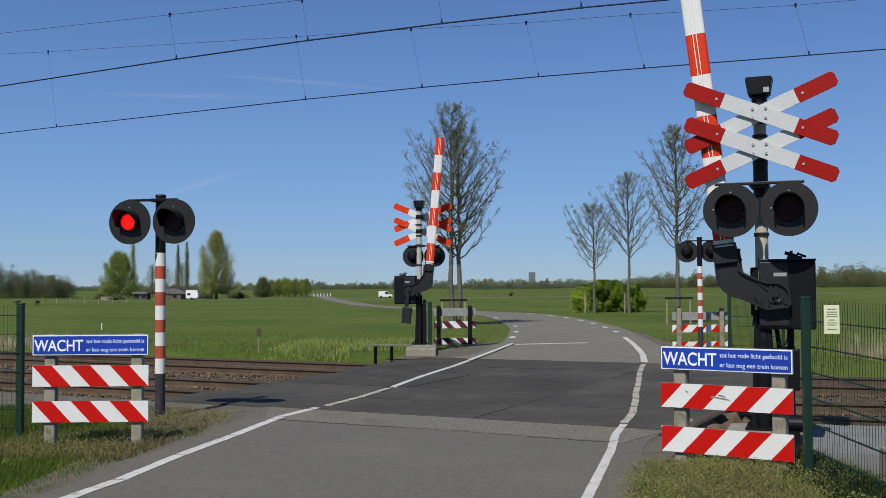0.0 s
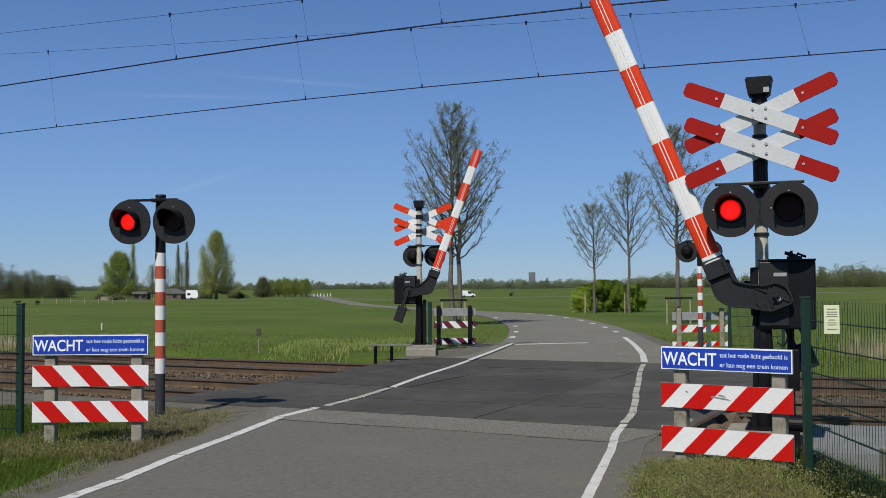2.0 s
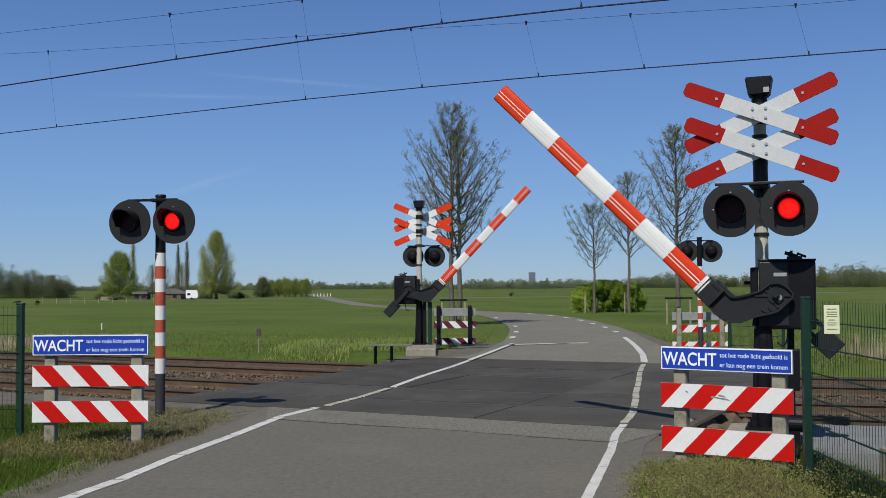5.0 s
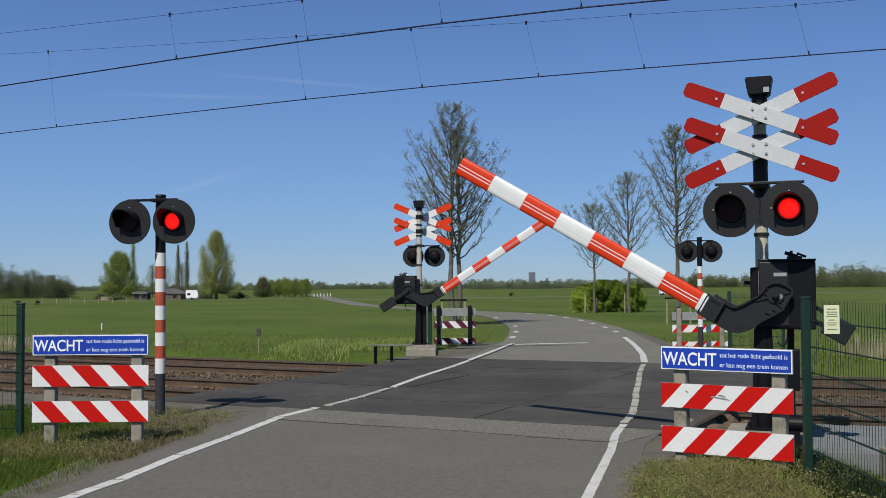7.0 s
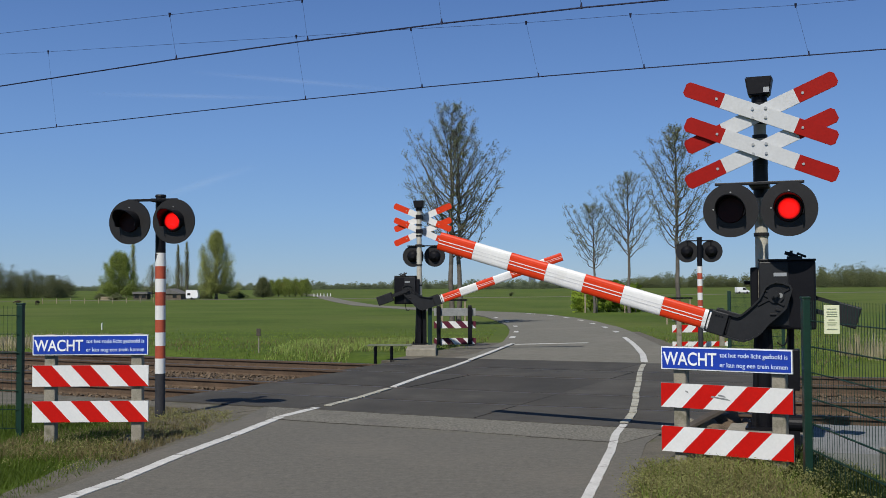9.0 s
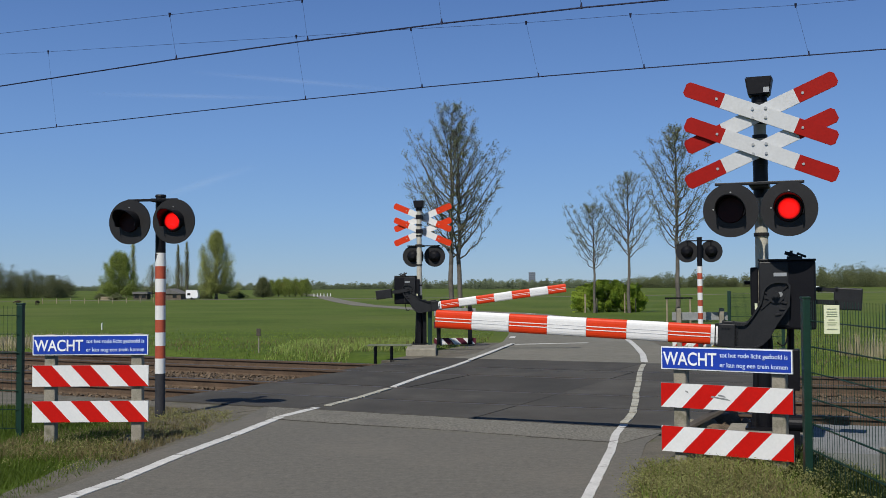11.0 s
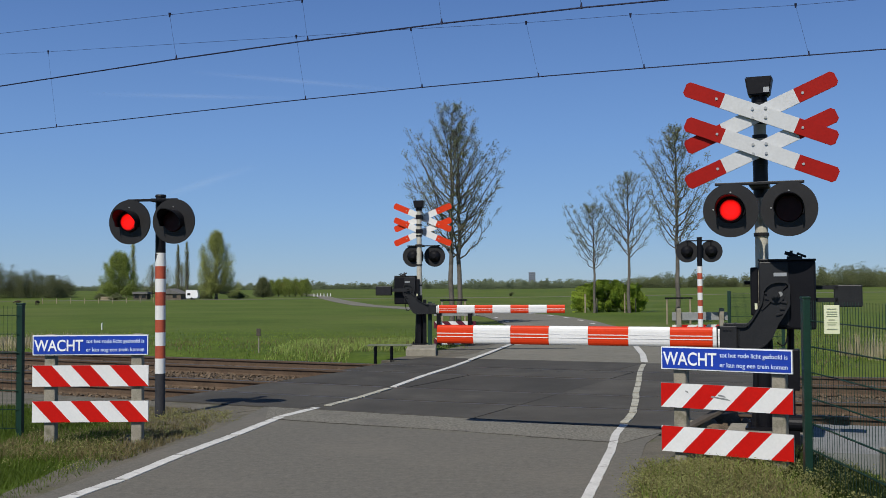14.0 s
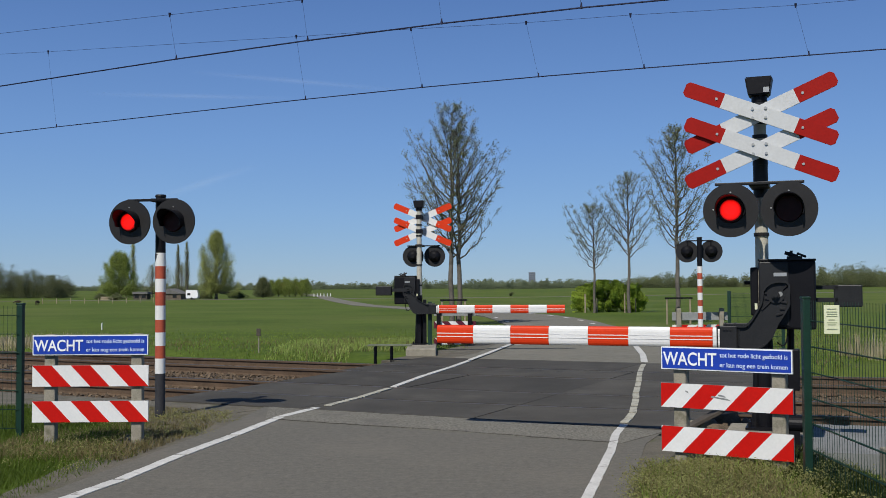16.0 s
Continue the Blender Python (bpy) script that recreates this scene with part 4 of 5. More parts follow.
a_r = math.degrees(math.atan2(8.15 - 8.76, 2.785 - 1.865))
hurdle(pose(2.785, 8.15, 0, 0, 0, a_r + 180), 1.105, [(0.81, 1.01), (0.495, 0.70), (0.12, 0.335)], "striped red and white hurdle on two concrete posts in grass", -1.0, scuffs=True, post_top=0.985)
warning_board(pose(1.865, 8.755, 0.815, 0, 0, a_r), 1.105, 0.198, "blue warning board with white lettering above striped hurdle")
hurdle(pose(-2.95, 10.2, 0, 0, 0, 180), 1.16, [(0.87, 1.08), (0.555, 0.765), (0.2, 0.41)], "striped red and white hurdle on two concrete posts beside fence", 1.0)
warning_board(pose(-4.11, 10.195, 0.865, 0, 0, 0), 1.16, 0.205, "blue warning board with white lettering above striped hurdle")
hurdle(pose(-0.251, 27.2, 0, 0, 0, 0), 1.11, [(0.715, 0.93), (0.385, 0.57), (-0.05, 0.125)], "maroon and white striped hurdle on black posts beyond tracks", -1.0, back=True, post_mat=M_BLACK, post_top=0.97, stripe_mat=M_MAROON)
warning_board(pose(0.859, 27.21, 0.715, 0, 0, 180), 1.11, 0.205, "grey back of a blue warning board", False)
hurdle(pose(5.72, 25.5, 0, 0, 0, 0), 1.42, [(0.64, 0.82), (0.32, 0.51), (-0.08, 0.09)], "striped hurdle on concrete posts beyond the tracks", 1.0, back=True, post_top=0.9)
warning_board(pose(7.14, 25.51, 0.62, 0, 0, 180), 1.42, 0.2, "grey back of a blue warning board", False)


# ---- mesh fences ----
def mesh_fence(a, b, height, label, spacing=2.5, step=0.05, posts=True, bottom=0.05):
    a, b = Vector((*a, 0)), Vector((*b, 0))
    d = (b - a)
    ln = d.length
    d.normalize()
    t = thing("mesh_fence", Matrix.Translation(a) @ pose(0, 0, 0, 0, 0, math.degrees(math.atan2(d.y, d.x))), label, "fence", "green mesh fences")
    zs = [bottom + 0.2 * i for i in range(int((height - bottom) / 0.2) + 1)]
    n = max(1, round(ln / spacing))
    for i in range(n + 1):
        bm = B()
        x = ln * i / n
        box(bm, x - 0.032, x + 0.032, -0.03, 0.03, -0.3, height + 0.03, bevel=0.006)
        box(bm, x - 0.037, x + 0.037, -0.035, 0.035, height + 0.03, height + 0.05, bevel=0.006)
        part("post", bm, M_GREEN, t)
    for i in range(n):
        bm = B()
        x0, x1 = ln * i / n + 0.03, ln * (i + 1) / n - 0.03
        k = int((x1 - x0) / step)
        for j in range(k + 1):
            x = x0 + (x1 - x0) * j / k
            rod(bm, (x, 0.036, bottom - 0.02), (x, 0.036, height + 0.02), 0.0019, n=4, caps=False)
        for z in zs:
            for yy in (0.03, 0.042):
                rod(bm, (x0 - 0.03, yy, z), (x1 + 0.03, yy, z), 0.0045, n=5, caps=False)
        part("mesh_panel", bm, M_GREEN, t, "green welded wire mesh")
    return t


mesh_fence((2.825, 7.95), (2.7, 2.9), 1.39, "green welded mesh fence beside the road")
mesh_fence((-4.52, 10.9), (-9.6, 11.6), 1.33, "green welded mesh fence in rough grass")
mesh_fence((5.95, 21.2), (6.9, 20.7), 1.33, "short green mesh fence by the far track", 0.5, 0.018)
bm = B()
box(bm, -0.052, 0.052, -0.006, 0.006, 0, 0.2, bevel=0.002)
notice = thing("notice_plate", pose(2.705, 7.1, 1.19, 0, 0, -8), "pale yellow notice with unreadable print on the fence", "notice")
part("plate", bm, M_NOTICE, notice)
for z, w in ((0.175, 0.03), (0.155, 0.036), (0.14, 0.032), (0.125, 0.036), (0.1, 0.022), (0.08, 0.034), (0.066, 0.028), (0.035, 0.036)):
    bm = B()
    box(bm, -w, w, -0.009, -0.0065, z - 0.0025, z + 0.0025)
    part("print_bar", bm, M_INK, notice)


# ---- overhead line ----
def polyline(name, pts, r, label):
    bm = B()
    for a, b in zip(pts, pts[1:]):
        rod(bm, a, b, r, n=6, caps=False)
    return bm


def overhead(contact, bearer, drops, label, r=0.0095):
    t = thing("overhead_line", Matrix(), label, "overhead wire", "overhead lines")
    part("contact_wire", polyline("w", contact, r, ""), M_WIRE, t)
    part("bearer_wire", polyline("w", bearer, 0.0032, ""), M_WIRE, t)
    for a, b in drops:
        bm = B()
        rod(bm, a, b, 0.002, n=5)
        part("dropper", bm, M_WIRE, t)
        bm = B()
        rod(bm, (a[0], a[1], a[2] - 0.01), (a[0], a[1], a[2] + 0.07), 0.02, 0.008, n=8)
        part("clamp", bm, M_WIRE, t)
        bm = B()
        rod(bm, (b[0], b[1], b[2] - 0.04), (b[0], b[1], b[2] + 0.03), 0.012, 0.022, n=8)
        part("clamp", bm, M_WIRE, t)


FC = [(-8.81, 23.11, 5.2), (-2.68, 19.84, 5.2), (-0.37, 18.71, 5.2), (1.70, 17.80, 5.2), (3.43, 17.14, 5.2), (5.90, 16.23, 5.2)]
FB = [(-9.01, 23.11, 6.93), (-2.86, 19.84, 6.44), (-0.57, 18.71, 6.29), (1.49, 17.80, 6.16), (3.21, 17.14, 6.11), (5.70, 16.23, 6.01)]
overhead([(-45, 43.4, 5.2), *FC, (25, 9.2, 5.2)], [(-45, 42.4, 9.0), (-16, 26.8, 7.55), *FB, (12, 14.1, 6.0), (25, 9.2, 6.3)], list(zip(FC, FB)), "dark contact wire and bearer over the far track")
NC = [(-4.27, 16.24, 5.2), (-2.00, 15.05, 5.2), (0.0, 14.11, 5.2), (1.85, 13.34, 5.2)]
NB = [(-4.38, 16.24, 5.92), (-2.08, 15.05, 5.81), (-0.06, 14.11, 5.78), (1.79, 13.34, 5.72)]
overhead([(-45, 37.5, 5.2), (-8.03, 18.36, 5.2), *NC, (3.04, 12.94, 5.2), (25, 3.0, 5.2)], [(-45, 37.5, 8.0), (-8.2, 18.36, 6.15), *NB, (25, 3.0, 6.0)], list(zip(NC, NB)), "dark contact wire and bearer over the near track", 0.011)


# ---- vegetation helpers ----
def tubes(segs):
    """Tapered bars (a, b, r0, r1, sides) as vertex and face lists."""
    V, Fc = [], []
    for a, b, r0, r1, k in segs:
        a, b = np.array(a, float), np.array(b, float)
        d = b - a
        d /= np.linalg.norm(d) + 1e-9
        u = np.cross(d, (0, 0, 1) if abs(d[2]) < 0.9 else (1, 0, 0))
        u /= np.linalg.norm(u)
        w = np.cross(d, u)
        i0 = len(V)
        for p, r in ((a, r0), (b, r1)):
            for j in range(k):
                an = 2 * math.pi * j / k
                V.append(p + r * (math.cos(an) * u + math.sin(an) * w))
        for j in range(k):
            Fc.append((i0 + j, i0 + (j + 1) % k, i0 + k + (j + 1) % k, i0 + k + j))
    return V, Fc


def leaves(points, size, g, bias=1.1):
    """Small pointed leaf quads at the given points."""
    pts = np.asarray(points, float)
    k = len(pts)
    nrm = g.normal(size=(k, 3)) + np.array(SUN_TO) * bias
    nrm /= np.linalg.norm(nrm, axis=1)[:, None]
    a = g.normal(size=(k, 3))
    a -= nrm * (a * nrm).sum(1)[:, None]
    a /= np.linalg.norm(a, axis=1)[:, None]
    b = np.cross(nrm, a)
    s = size * g.uniform(0.55, 1.35, (k, 1))
    V = np.stack([pts - a * s, pts + b * s * 0.55, pts + a * s, pts - b * s * 0.55], 1).reshape(-1, 3)
    Fc = np.arange(4 * k).reshape(k, 4)
    return V, Fc


def bare_tree(base, height, crown_z, width, seed, label, limbs=34, top=0.55, leaf=0.032, leaf_count=2, stems=1):
    """A young street tree: straight tapered trunk, rising limbs, fine twigs and small new leaves."""
    g = np.random.default_rng(seed)
    t = thing("tree", pose(*base), label, "tree", "roadside trees")
    trunk, branch, tips = [], [], []
    r_base = 0.009 * height + 0.03
    knots = 14
    for st in range(stems):
        off = np.array([0.0, 0, 0]) if st == 0 else np.array([0.32, 0.25, 0])
        spine = [off + np.array([0.03 * g.normal() * (1 if i else 0), 0.03 * g.normal() * (1 if i else 0), height * i / knots * (1 if st == 0 else 0.9)]) for i in range(knots + 1)]
        for i in range(knots):
            trunk.append((spine[i], spine[i + 1], r_base * (1 - i / knots) ** 0.8 + 0.008, r_base * (1 - (i + 1) / knots) ** 0.8 + 0.006, 8))
        hh = spine[-1][2]
        for k in range(limbs):
            f = (k + g.uniform(0, 1)) / limbs
            z0 = crown_z + (hh * 0.97 - crown_z) * f ** 1.15
            # egg shaped envelope
            q = (z0 - crown_z) / (hh - crown_z)
            reach = width / 2 * (1.0 * (1 - q) ** 0.85 * min(1, 0.72 + 1.2 * q)) * g.uniform(0.6, 1.0)
            az = k * 2.39996 + g.uniform(-0.4, 0.4)
            rise = reach * g.uniform(0.8, 1.5) + 0.25
            i = min(knots - 1, int(z0 / hh * knots))
            p = spine[i] + (spine[i + 1] - spine[i]) * (z0 / hh * knots - i)
            n = 6
            last = p
            r0 = (0.012 + 0.012 * reach) * (height / 9)
            for j in range(1, n + 1):
                u = j / n
                nxt = p + np.array([math.cos(az) * reach * u ** 0.9, math.sin(az) * reach * u ** 0.9, rise * u ** 1.25]) + g.normal(size=3) * 0.05
                if nxt[2] > height:
                    nxt[2] = height - g.uniform(0, 0.5)
                branch.append((last, nxt, r0 * (1 - (u - 1 / n)) + 0.005, r0 * (1 - u) + 0.004, 5))
                for _ in range(3 if j > 1 else 1):
                    ln = g.uniform(0.25, 0.6) * (0.5 + 0.25 * reach)
                    d = np.array([math.cos(az + g.normal() * 0.9), math.sin(az + g.normal() * 0.9), g.uniform(0.5, 1.6)])
                    d /= np.linalg.norm(d)
                    mid = nxt + d * ln * 0.5 + g.normal(size=3) * 0.03
                    end = nxt + d * ln + np.array([0, 0, 0.12 * ln])
                    branch.append((nxt, mid, 0.008, 0.006, 3))
                    branch.append((mid, end, 0.006, 0.003, 3))
                    tips += [mid, end]
                    for _ in range(2):
                        d2 = d + g.normal(size=3) * 0.6
                        d2[2] = abs(d2[2])
                        e2 = mid + d2 / np.linalg.norm(d2) * ln * g.uniform(0.35, 0.7)
                        branch.append((mid, e2, 0.005, 0.0025, 3))
                        tips += [e2, (mid + e2) / 2]
                last = nxt
    V, Fc = tubes(trunk)
    raw("trunk", V, Fc, M_BARK, t, True)
    V, Fc = tubes(branch)
    raw("branchwork", V, Fc, M_BARK, t)
    P3 = np.repeat(np.array(tips), leaf_count, 0) + g.normal(size=(len(tips) * leaf_count, 3)) * 0.06
    V, Fc = leaves(P3, leaf, g)
    tagged(raw("crown", V, Fc, M_BUD, t), "sparse olive new leaves")
    return t


def shell_points(g, lob, per, fill=0.35):
    P3 = []
    for x, y, z, r in lob:
        v = g.normal(size=(per, 3))
        v /= np.linalg.norm(v, axis=1)[:, None]
        rr = r * np.where(g.uniform(size=(per, 1)) < fill, g.uniform(0.3, 1, (per, 1)), g.uniform(0.8, 1.12, (per, 1)))
        P3.append(v * rr * (1, 1, 0.9) + (x, y, z))
    return np.concatenate(P3)


def leafy_tree(base, lob, leaf, per, material, seed, label, name="tree", trunk_h=3, trunk_r=0.3, group="far trees", bias=1.8):
    g = np.random.default_rng(seed)
    t = thing(name, pose(*base), label, name, group)
    segs = [((0, 0, -0.2), (0.1, 0, trunk_h), trunk_r, trunk_r * 0.7, 8)]
    for x, y, z, r in lob[:9]:
        segs.append(((0.1, 0, trunk_h * g.uniform(0.5, 1.0)), (x * 0.8, y * 0.8, z), trunk_r * 0.4, trunk_r * 0.08, 5))
    V, Fc = tubes(segs)
    raw("trunk", V, Fc, M_BARK, t)
    V, Fc = leaves(shell_points(g, lob, per), leaf, g, bias)
    raw("crown", V, Fc, material, t)
    return t


# ---- roadside trees and bush ----
bare_tree((0.38, 45, -0.35), 9.75, 3.0, 6.4, 3, "tall young tree with bare limbs and first leaves", 40, stems=2)
bare_tree((10.66, 46.3, -0.4), 9.0, 3.4, 4.6, 5, "young roadside tree with bare limbs and first leaves", 40)
bare_tree((12.6, 69, -0.5), 9.4, 3.7, 6.6, 8, "young roadside tree with bare limbs and first leaves", 34)
bare_tree((10.3, 69.5, -0.5), 7.3, 3.0, 6.2, 11, "small roadside tree with bare limbs and first leaves", 30)
g = np.random.default_rng(21)
lob = []
for _ in range(150):
    x = float(g.uniform(-2.45, 2.45))
    top = 2.6 * (1 - (x / 2.9) ** 4) * (0.75 + 0.35 * noise.noise((x * 1.3, 4.0, 0)))
    lob.append((x, g.uniform(-0.8, 0.8), g.uniform(0.2, max(0.4, top)), g.uniform(0.18, 0.42)))
for _ in range(60):
    x, y0 = float(g.uniform(-2.4, 2.4)), g.uniform(-0.7, 0.7)
    top = 2.3 * (1 - (x / 2.9) ** 4) * (0.75 + 0.35 * noise.noise((x * 1.3, 4.0, 0)))
    for k in range(4):
        lob.append((x + 0.05 * k * g.normal(), y0, top - 0.1 + 0.17 * k, 0.15 - 0.028 * k))
leafy_tree((11.75, 72.5, -0.5), lob, 0.055, 260, M_BUSH, 22, "dense yellow-green bush between tree stakes", "bush", 0.8, 0.06, "")


def tree_guard(x, y, w, h, label):
    t = thing("tree_stakes", pose(x, y, level(y) - 0.06), label, "tree stakes", "tree stakes")
    for dx in (-w / 2, w / 2):
        bm = B()
        rod(bm, (dx, 0, -0.1), (dx, 0, h), 0.045, 0.04, n=10)
        part("stake", bm, M_TIMBER, t)
    bm = B()
    box(bm, -w / 2 - 0.1, w / 2 + 0.1, -0.06, -0.03, h - 0.06, h + 0.01)
    part("crossbar", bm, M_BLACK, t)


tree_guard(10.6, 45.9, 1.05, 1.22, "two timber stakes with a dark tie bar")
tree_guard(0.45, 44.5, 1.0, 1.2, "two timber stakes with a dark tie bar")
for x, y, h in ((9.75, 70, 1.3), (10.6, 70.3, 1.0), (12.4, 69.6, 1.35), (13.4, 71, 1.0)):
    bm = B()
    rod(bm, (0, 0, -0.1), (0, 0, h), 0.05, 0.045, n=10)
    st = part("tree_stake", bm, M_TIMBER, at=pose(x, y, level(y) - 0.06))
    tagged(st, "single upright timber tree stake", "stake", "stakes by the bush")

# ---- distant trees ----
def crown_tree(base, height, prof, limbs, per, leaf, clump, material, seed, label, trunk_r=0.35, low=0.12, steep=0.9, name="tree", group="far trees"):
    """A tree in leaf: limbs sweep up from the trunk to an uneven outline, and carry loose clumps of leaves."""
    g = np.random.default_rng(seed)
    t = thing(name, pose(*base), label, name, group)
    segs = [((0, 0, -0.2), (0.1, 0, height * 0.55), trunk_r, trunk_r * 0.55, 8), ((0.1, 0, height * 0.55), (0, 0, height * 0.94), trunk_r * 0.55, 0.05, 6)]
    P3 = []
    for k in range(limbs):
        f = low + (1 - low) * ((k + g.uniform(0, 1)) / limbs) ** 0.9
        az = k * 2.39996 + g.uniform(-0.5, 0.5)
        half = float(np.interp(f, np.linspace(0, 1, len(prof)), prof)) * (0.86 + 0.55 * noise.noise((math.cos(az) * 1.4, math.sin(az) * 1.4, f * 5 + seed))) * g.uniform(0.55, 1.04)
        end = np.array([math.cos(az) * half, math.sin(az) * half, height * f])
        start = np.array([0.05, 0, max(height * 0.1, height * f - steep * half - 0.06 * height)])
        bow = np.array([math.cos(az), math.sin(az), -0.4]) * half * 0.18
        path = [start + (end - start) * u + bow * math.sin(u * math.pi) for u in (0.0, 0.25, 0.5, 0.75, 1.0)]
        for a, b, r0, r1 in zip(path, path[1:], (0.3, 0.22, 0.14, 0.08), (0.22, 0.14, 0.08, 0.03)):
            segs.append((a, b, trunk_r * r0, trunk_r * r1, 4))
        n = int(per * g.uniform(0.6, 1.3))
        u = 1.06 - 0.75 * g.uniform(0, 1, n) ** 1.4
        c = np.stack([np.interp(u, (0, 0.25, 0.5, 0.75, 1.0, 1.1), [*[p[i] for p in path], path[-1][i] + 0.1 * (path[-1][i] - path[0][i])]) for i in range(3)], 1)
        P3.append(c + g.normal(size=(n, 3)) * clump * (1.25 - 0.6 * u)[:, None] * (1, 1, 1.25))
    V, Fc = tubes(segs)
    raw("trunk", V, Fc, M_BARK, t)
    P3 = np.concatenate(P3)
    P3[:, 2] = np.maximum(P3[:, 2], 0.3)
    V, Fc = leaves(P3, leaf, g, 1.6)
    raw("crown", V, Fc, material, t)
    return t


g = np.random.default_rng(31)
crown_tree((-58, 260, -1.9), 17.2, (4.6, 5.8, 6.1, 5.8, 4.9, 3.4, 0.9), 105, 560, 0.1, 0.55, M_WILLOW, 32, "tall yellow-green willow by the farm", 0.45, 0.1, 1.5)
crown_tree((-95.5, 300, -1.9), 13.2, (4.8, 6.7, 7.0, 6.7, 5.6, 4.0, 1.2), 120, 480, 0.12, 0.6, M_CROWN, 33, "broad green tree in leaf by the barn", 0.4, 0.08, 0.8)
crown_tree((-97, 318, -1.9), 17.0, (1.2, 1.6, 1.7, 1.6, 1.4, 0.9, 0.2), 40, 80, 0.12, 0.35, M_WILLOW, 34, "tall narrow pale green tree behind barn", 0.3, 0.4, 2.0)
for x, top, sd in ((-78.2, 15.8, 37), (-75.6, 16.6, 38)):
    crown_tree((x, 300, -1.9), top, (0.5, 0.8, 0.9, 0.95, 0.9, 0.7, 0.15), 60, 60, 0.1, 0.22, M_BUD, sd, "tall thin poplar with sparse leaves", 0.4, 0.2, 2.5)
for x, y, top, w, sd in ((-86, 312, 11.5, 4.4, 35), (-81, 315, 10.5, 3.8, 39), (-91, 318, 10.0, 3.6, 41)):
    crown_tree((x, y, -1.9), top, (0.6 * w, w, w, 0.9 * w, 0.75 * w, 0.5 * w, 0.2), 70, 45, 0.11, 0.5, M_BUD, sd, "thin half-bare tree behind the barn", 0.25, 0.25, 1.1)
crown_tree((-50.5, 285, -1.9), 5.2, (2.6, 3.0, 3.0, 2.7, 2.2, 1.4, 0.4), 60, 260, 0.13, 0.5, M_WOOD, 36, "low dark bushy tree by the orchard", 0.2, 0.15, 0.8)
for k in range(7):
    crown_tree((-52.5 + 1.75 * k, 312 + 1.5 * (k % 3), -1.9), 4.9 + 0.7 * (k * 37 % 5) / 5, (1.2, 1.8, 2.1, 2.1, 1.8, 1.2, 0.3), 36, 120, 0.12, 0.45, M_CROWN, 40 + k, "small round orchard tree", 0.16, 0.3, 0.9, group="orchard trees")
for x, y, h, w, sd in ((-61.5, 262, 1.5, 3.0, 46), (-84, 262, 1.3, 3.6, 47), (-89.5, 266, 1.2, 2.6, 48), (-54, 268, 1.6, 3.4, 49)):
    crown_tree((x, y, level(y) - 0.1), h, (w, w, 0.9 * w, 0.8 * w, 0.6 * w, 0.4 * w, 0.2), 40, 120, 0.11, 0.3, M_WOOD, sd, "low dark scrub beside the farm", 0.06, 0.3, 0.2, "shrub", "farm shrubs")


def wood(name, x0, x1, y, count, h0, h1, r, leaf, per, material, seed, label, slope=0.0):
    """A wood's edge: uneven crowns of loose upright clumps."""
    g = np.random.default_rng(seed)
    P3 = []
    for k in range(count):
        x = x0 + (x1 - x0) * (k + g.uniform(0, 1)) / count
        h = g.uniform(h0, h1) * (0.85 + 0.35 * noise.noise((x * 0.03, seed, 0)) + (0.18 if g.uniform() < 0.12 else 0)) * (1 - slope * k / count)
        yy = y + g.uniform(-1, 1) * 14
        w = r * g.uniform(0.6, 1.25)
        for _ in range(6):
            cx, cy = x + g.normal() * w * 0.6, yy + g.normal() * w * 0.6
            top = h * (1 - 0.35 * abs(cx - x) / w) * g.uniform(0.72, 1.0)
            n = int(per * 0.7)
            q = g.uniform(0, 1, n) ** 0.8
            P3.append(np.column_stack([cx + g.normal(size=n) * w * 0.5 * (1.05 - 0.72 * q), cy + g.normal(size=n) * w * 0.5, -1.85 + top * q]))
    P3 = np.concatenate(P3)
    P3[:, 2] = np.maximum(P3[:, 2], -1.8)
    V, Fc = leaves(P3, leaf, g, 2.2)
    tagged(raw(name, V, Fc, material), label, "woodland", kind="stuff")


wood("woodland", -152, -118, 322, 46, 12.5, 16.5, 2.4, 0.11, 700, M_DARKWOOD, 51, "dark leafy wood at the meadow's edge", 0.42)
# M_FARWOOD carries the haze of the far woods in its leaf colour
wood("woodland", -420, -95, 820, 130, 4, 9, 4, 0.34, 150, M_FARWOOD, 52, "distant line of trees, leaf colour paled for haze")
wood("woodland", -150, 120, 860, 130, 4.5, 10.5, 3.8, 0.34, 170, M_FARWOOD, 53, "distant line of trees, leaf colour paled for haze")
wood("woodland", 20, 150, 700, 80, 5, 9, 3.4, 0.3, 170, M_FARWOOD, 54, "distant line of trees, leaf colour paled for haze")
wood("woodland", 120, 330, 640, 130, 8.5, 13, 4.2, 0.3, 200, M_WOOD, 55, "distant green line of trees")
wood("woodland", 205, 300, 560, 64, 12.5, 17, 4.2, 0.26, 300, M_WOOD, 56, "taller distant green wood")
wood("woodland", -700, -400, 850, 40, 6, 12, 6, 1.6, 50, M_FARWOOD, 57, "distant line of trees, leaf colour paled for haze")
wood("woodland", 320, 700, 700, 50, 8, 15, 6, 1.5, 50, M_FARWOOD, 58, "distant line of trees, leaf colour paled for haze")

# ---- farm, caravan, house, tower ----


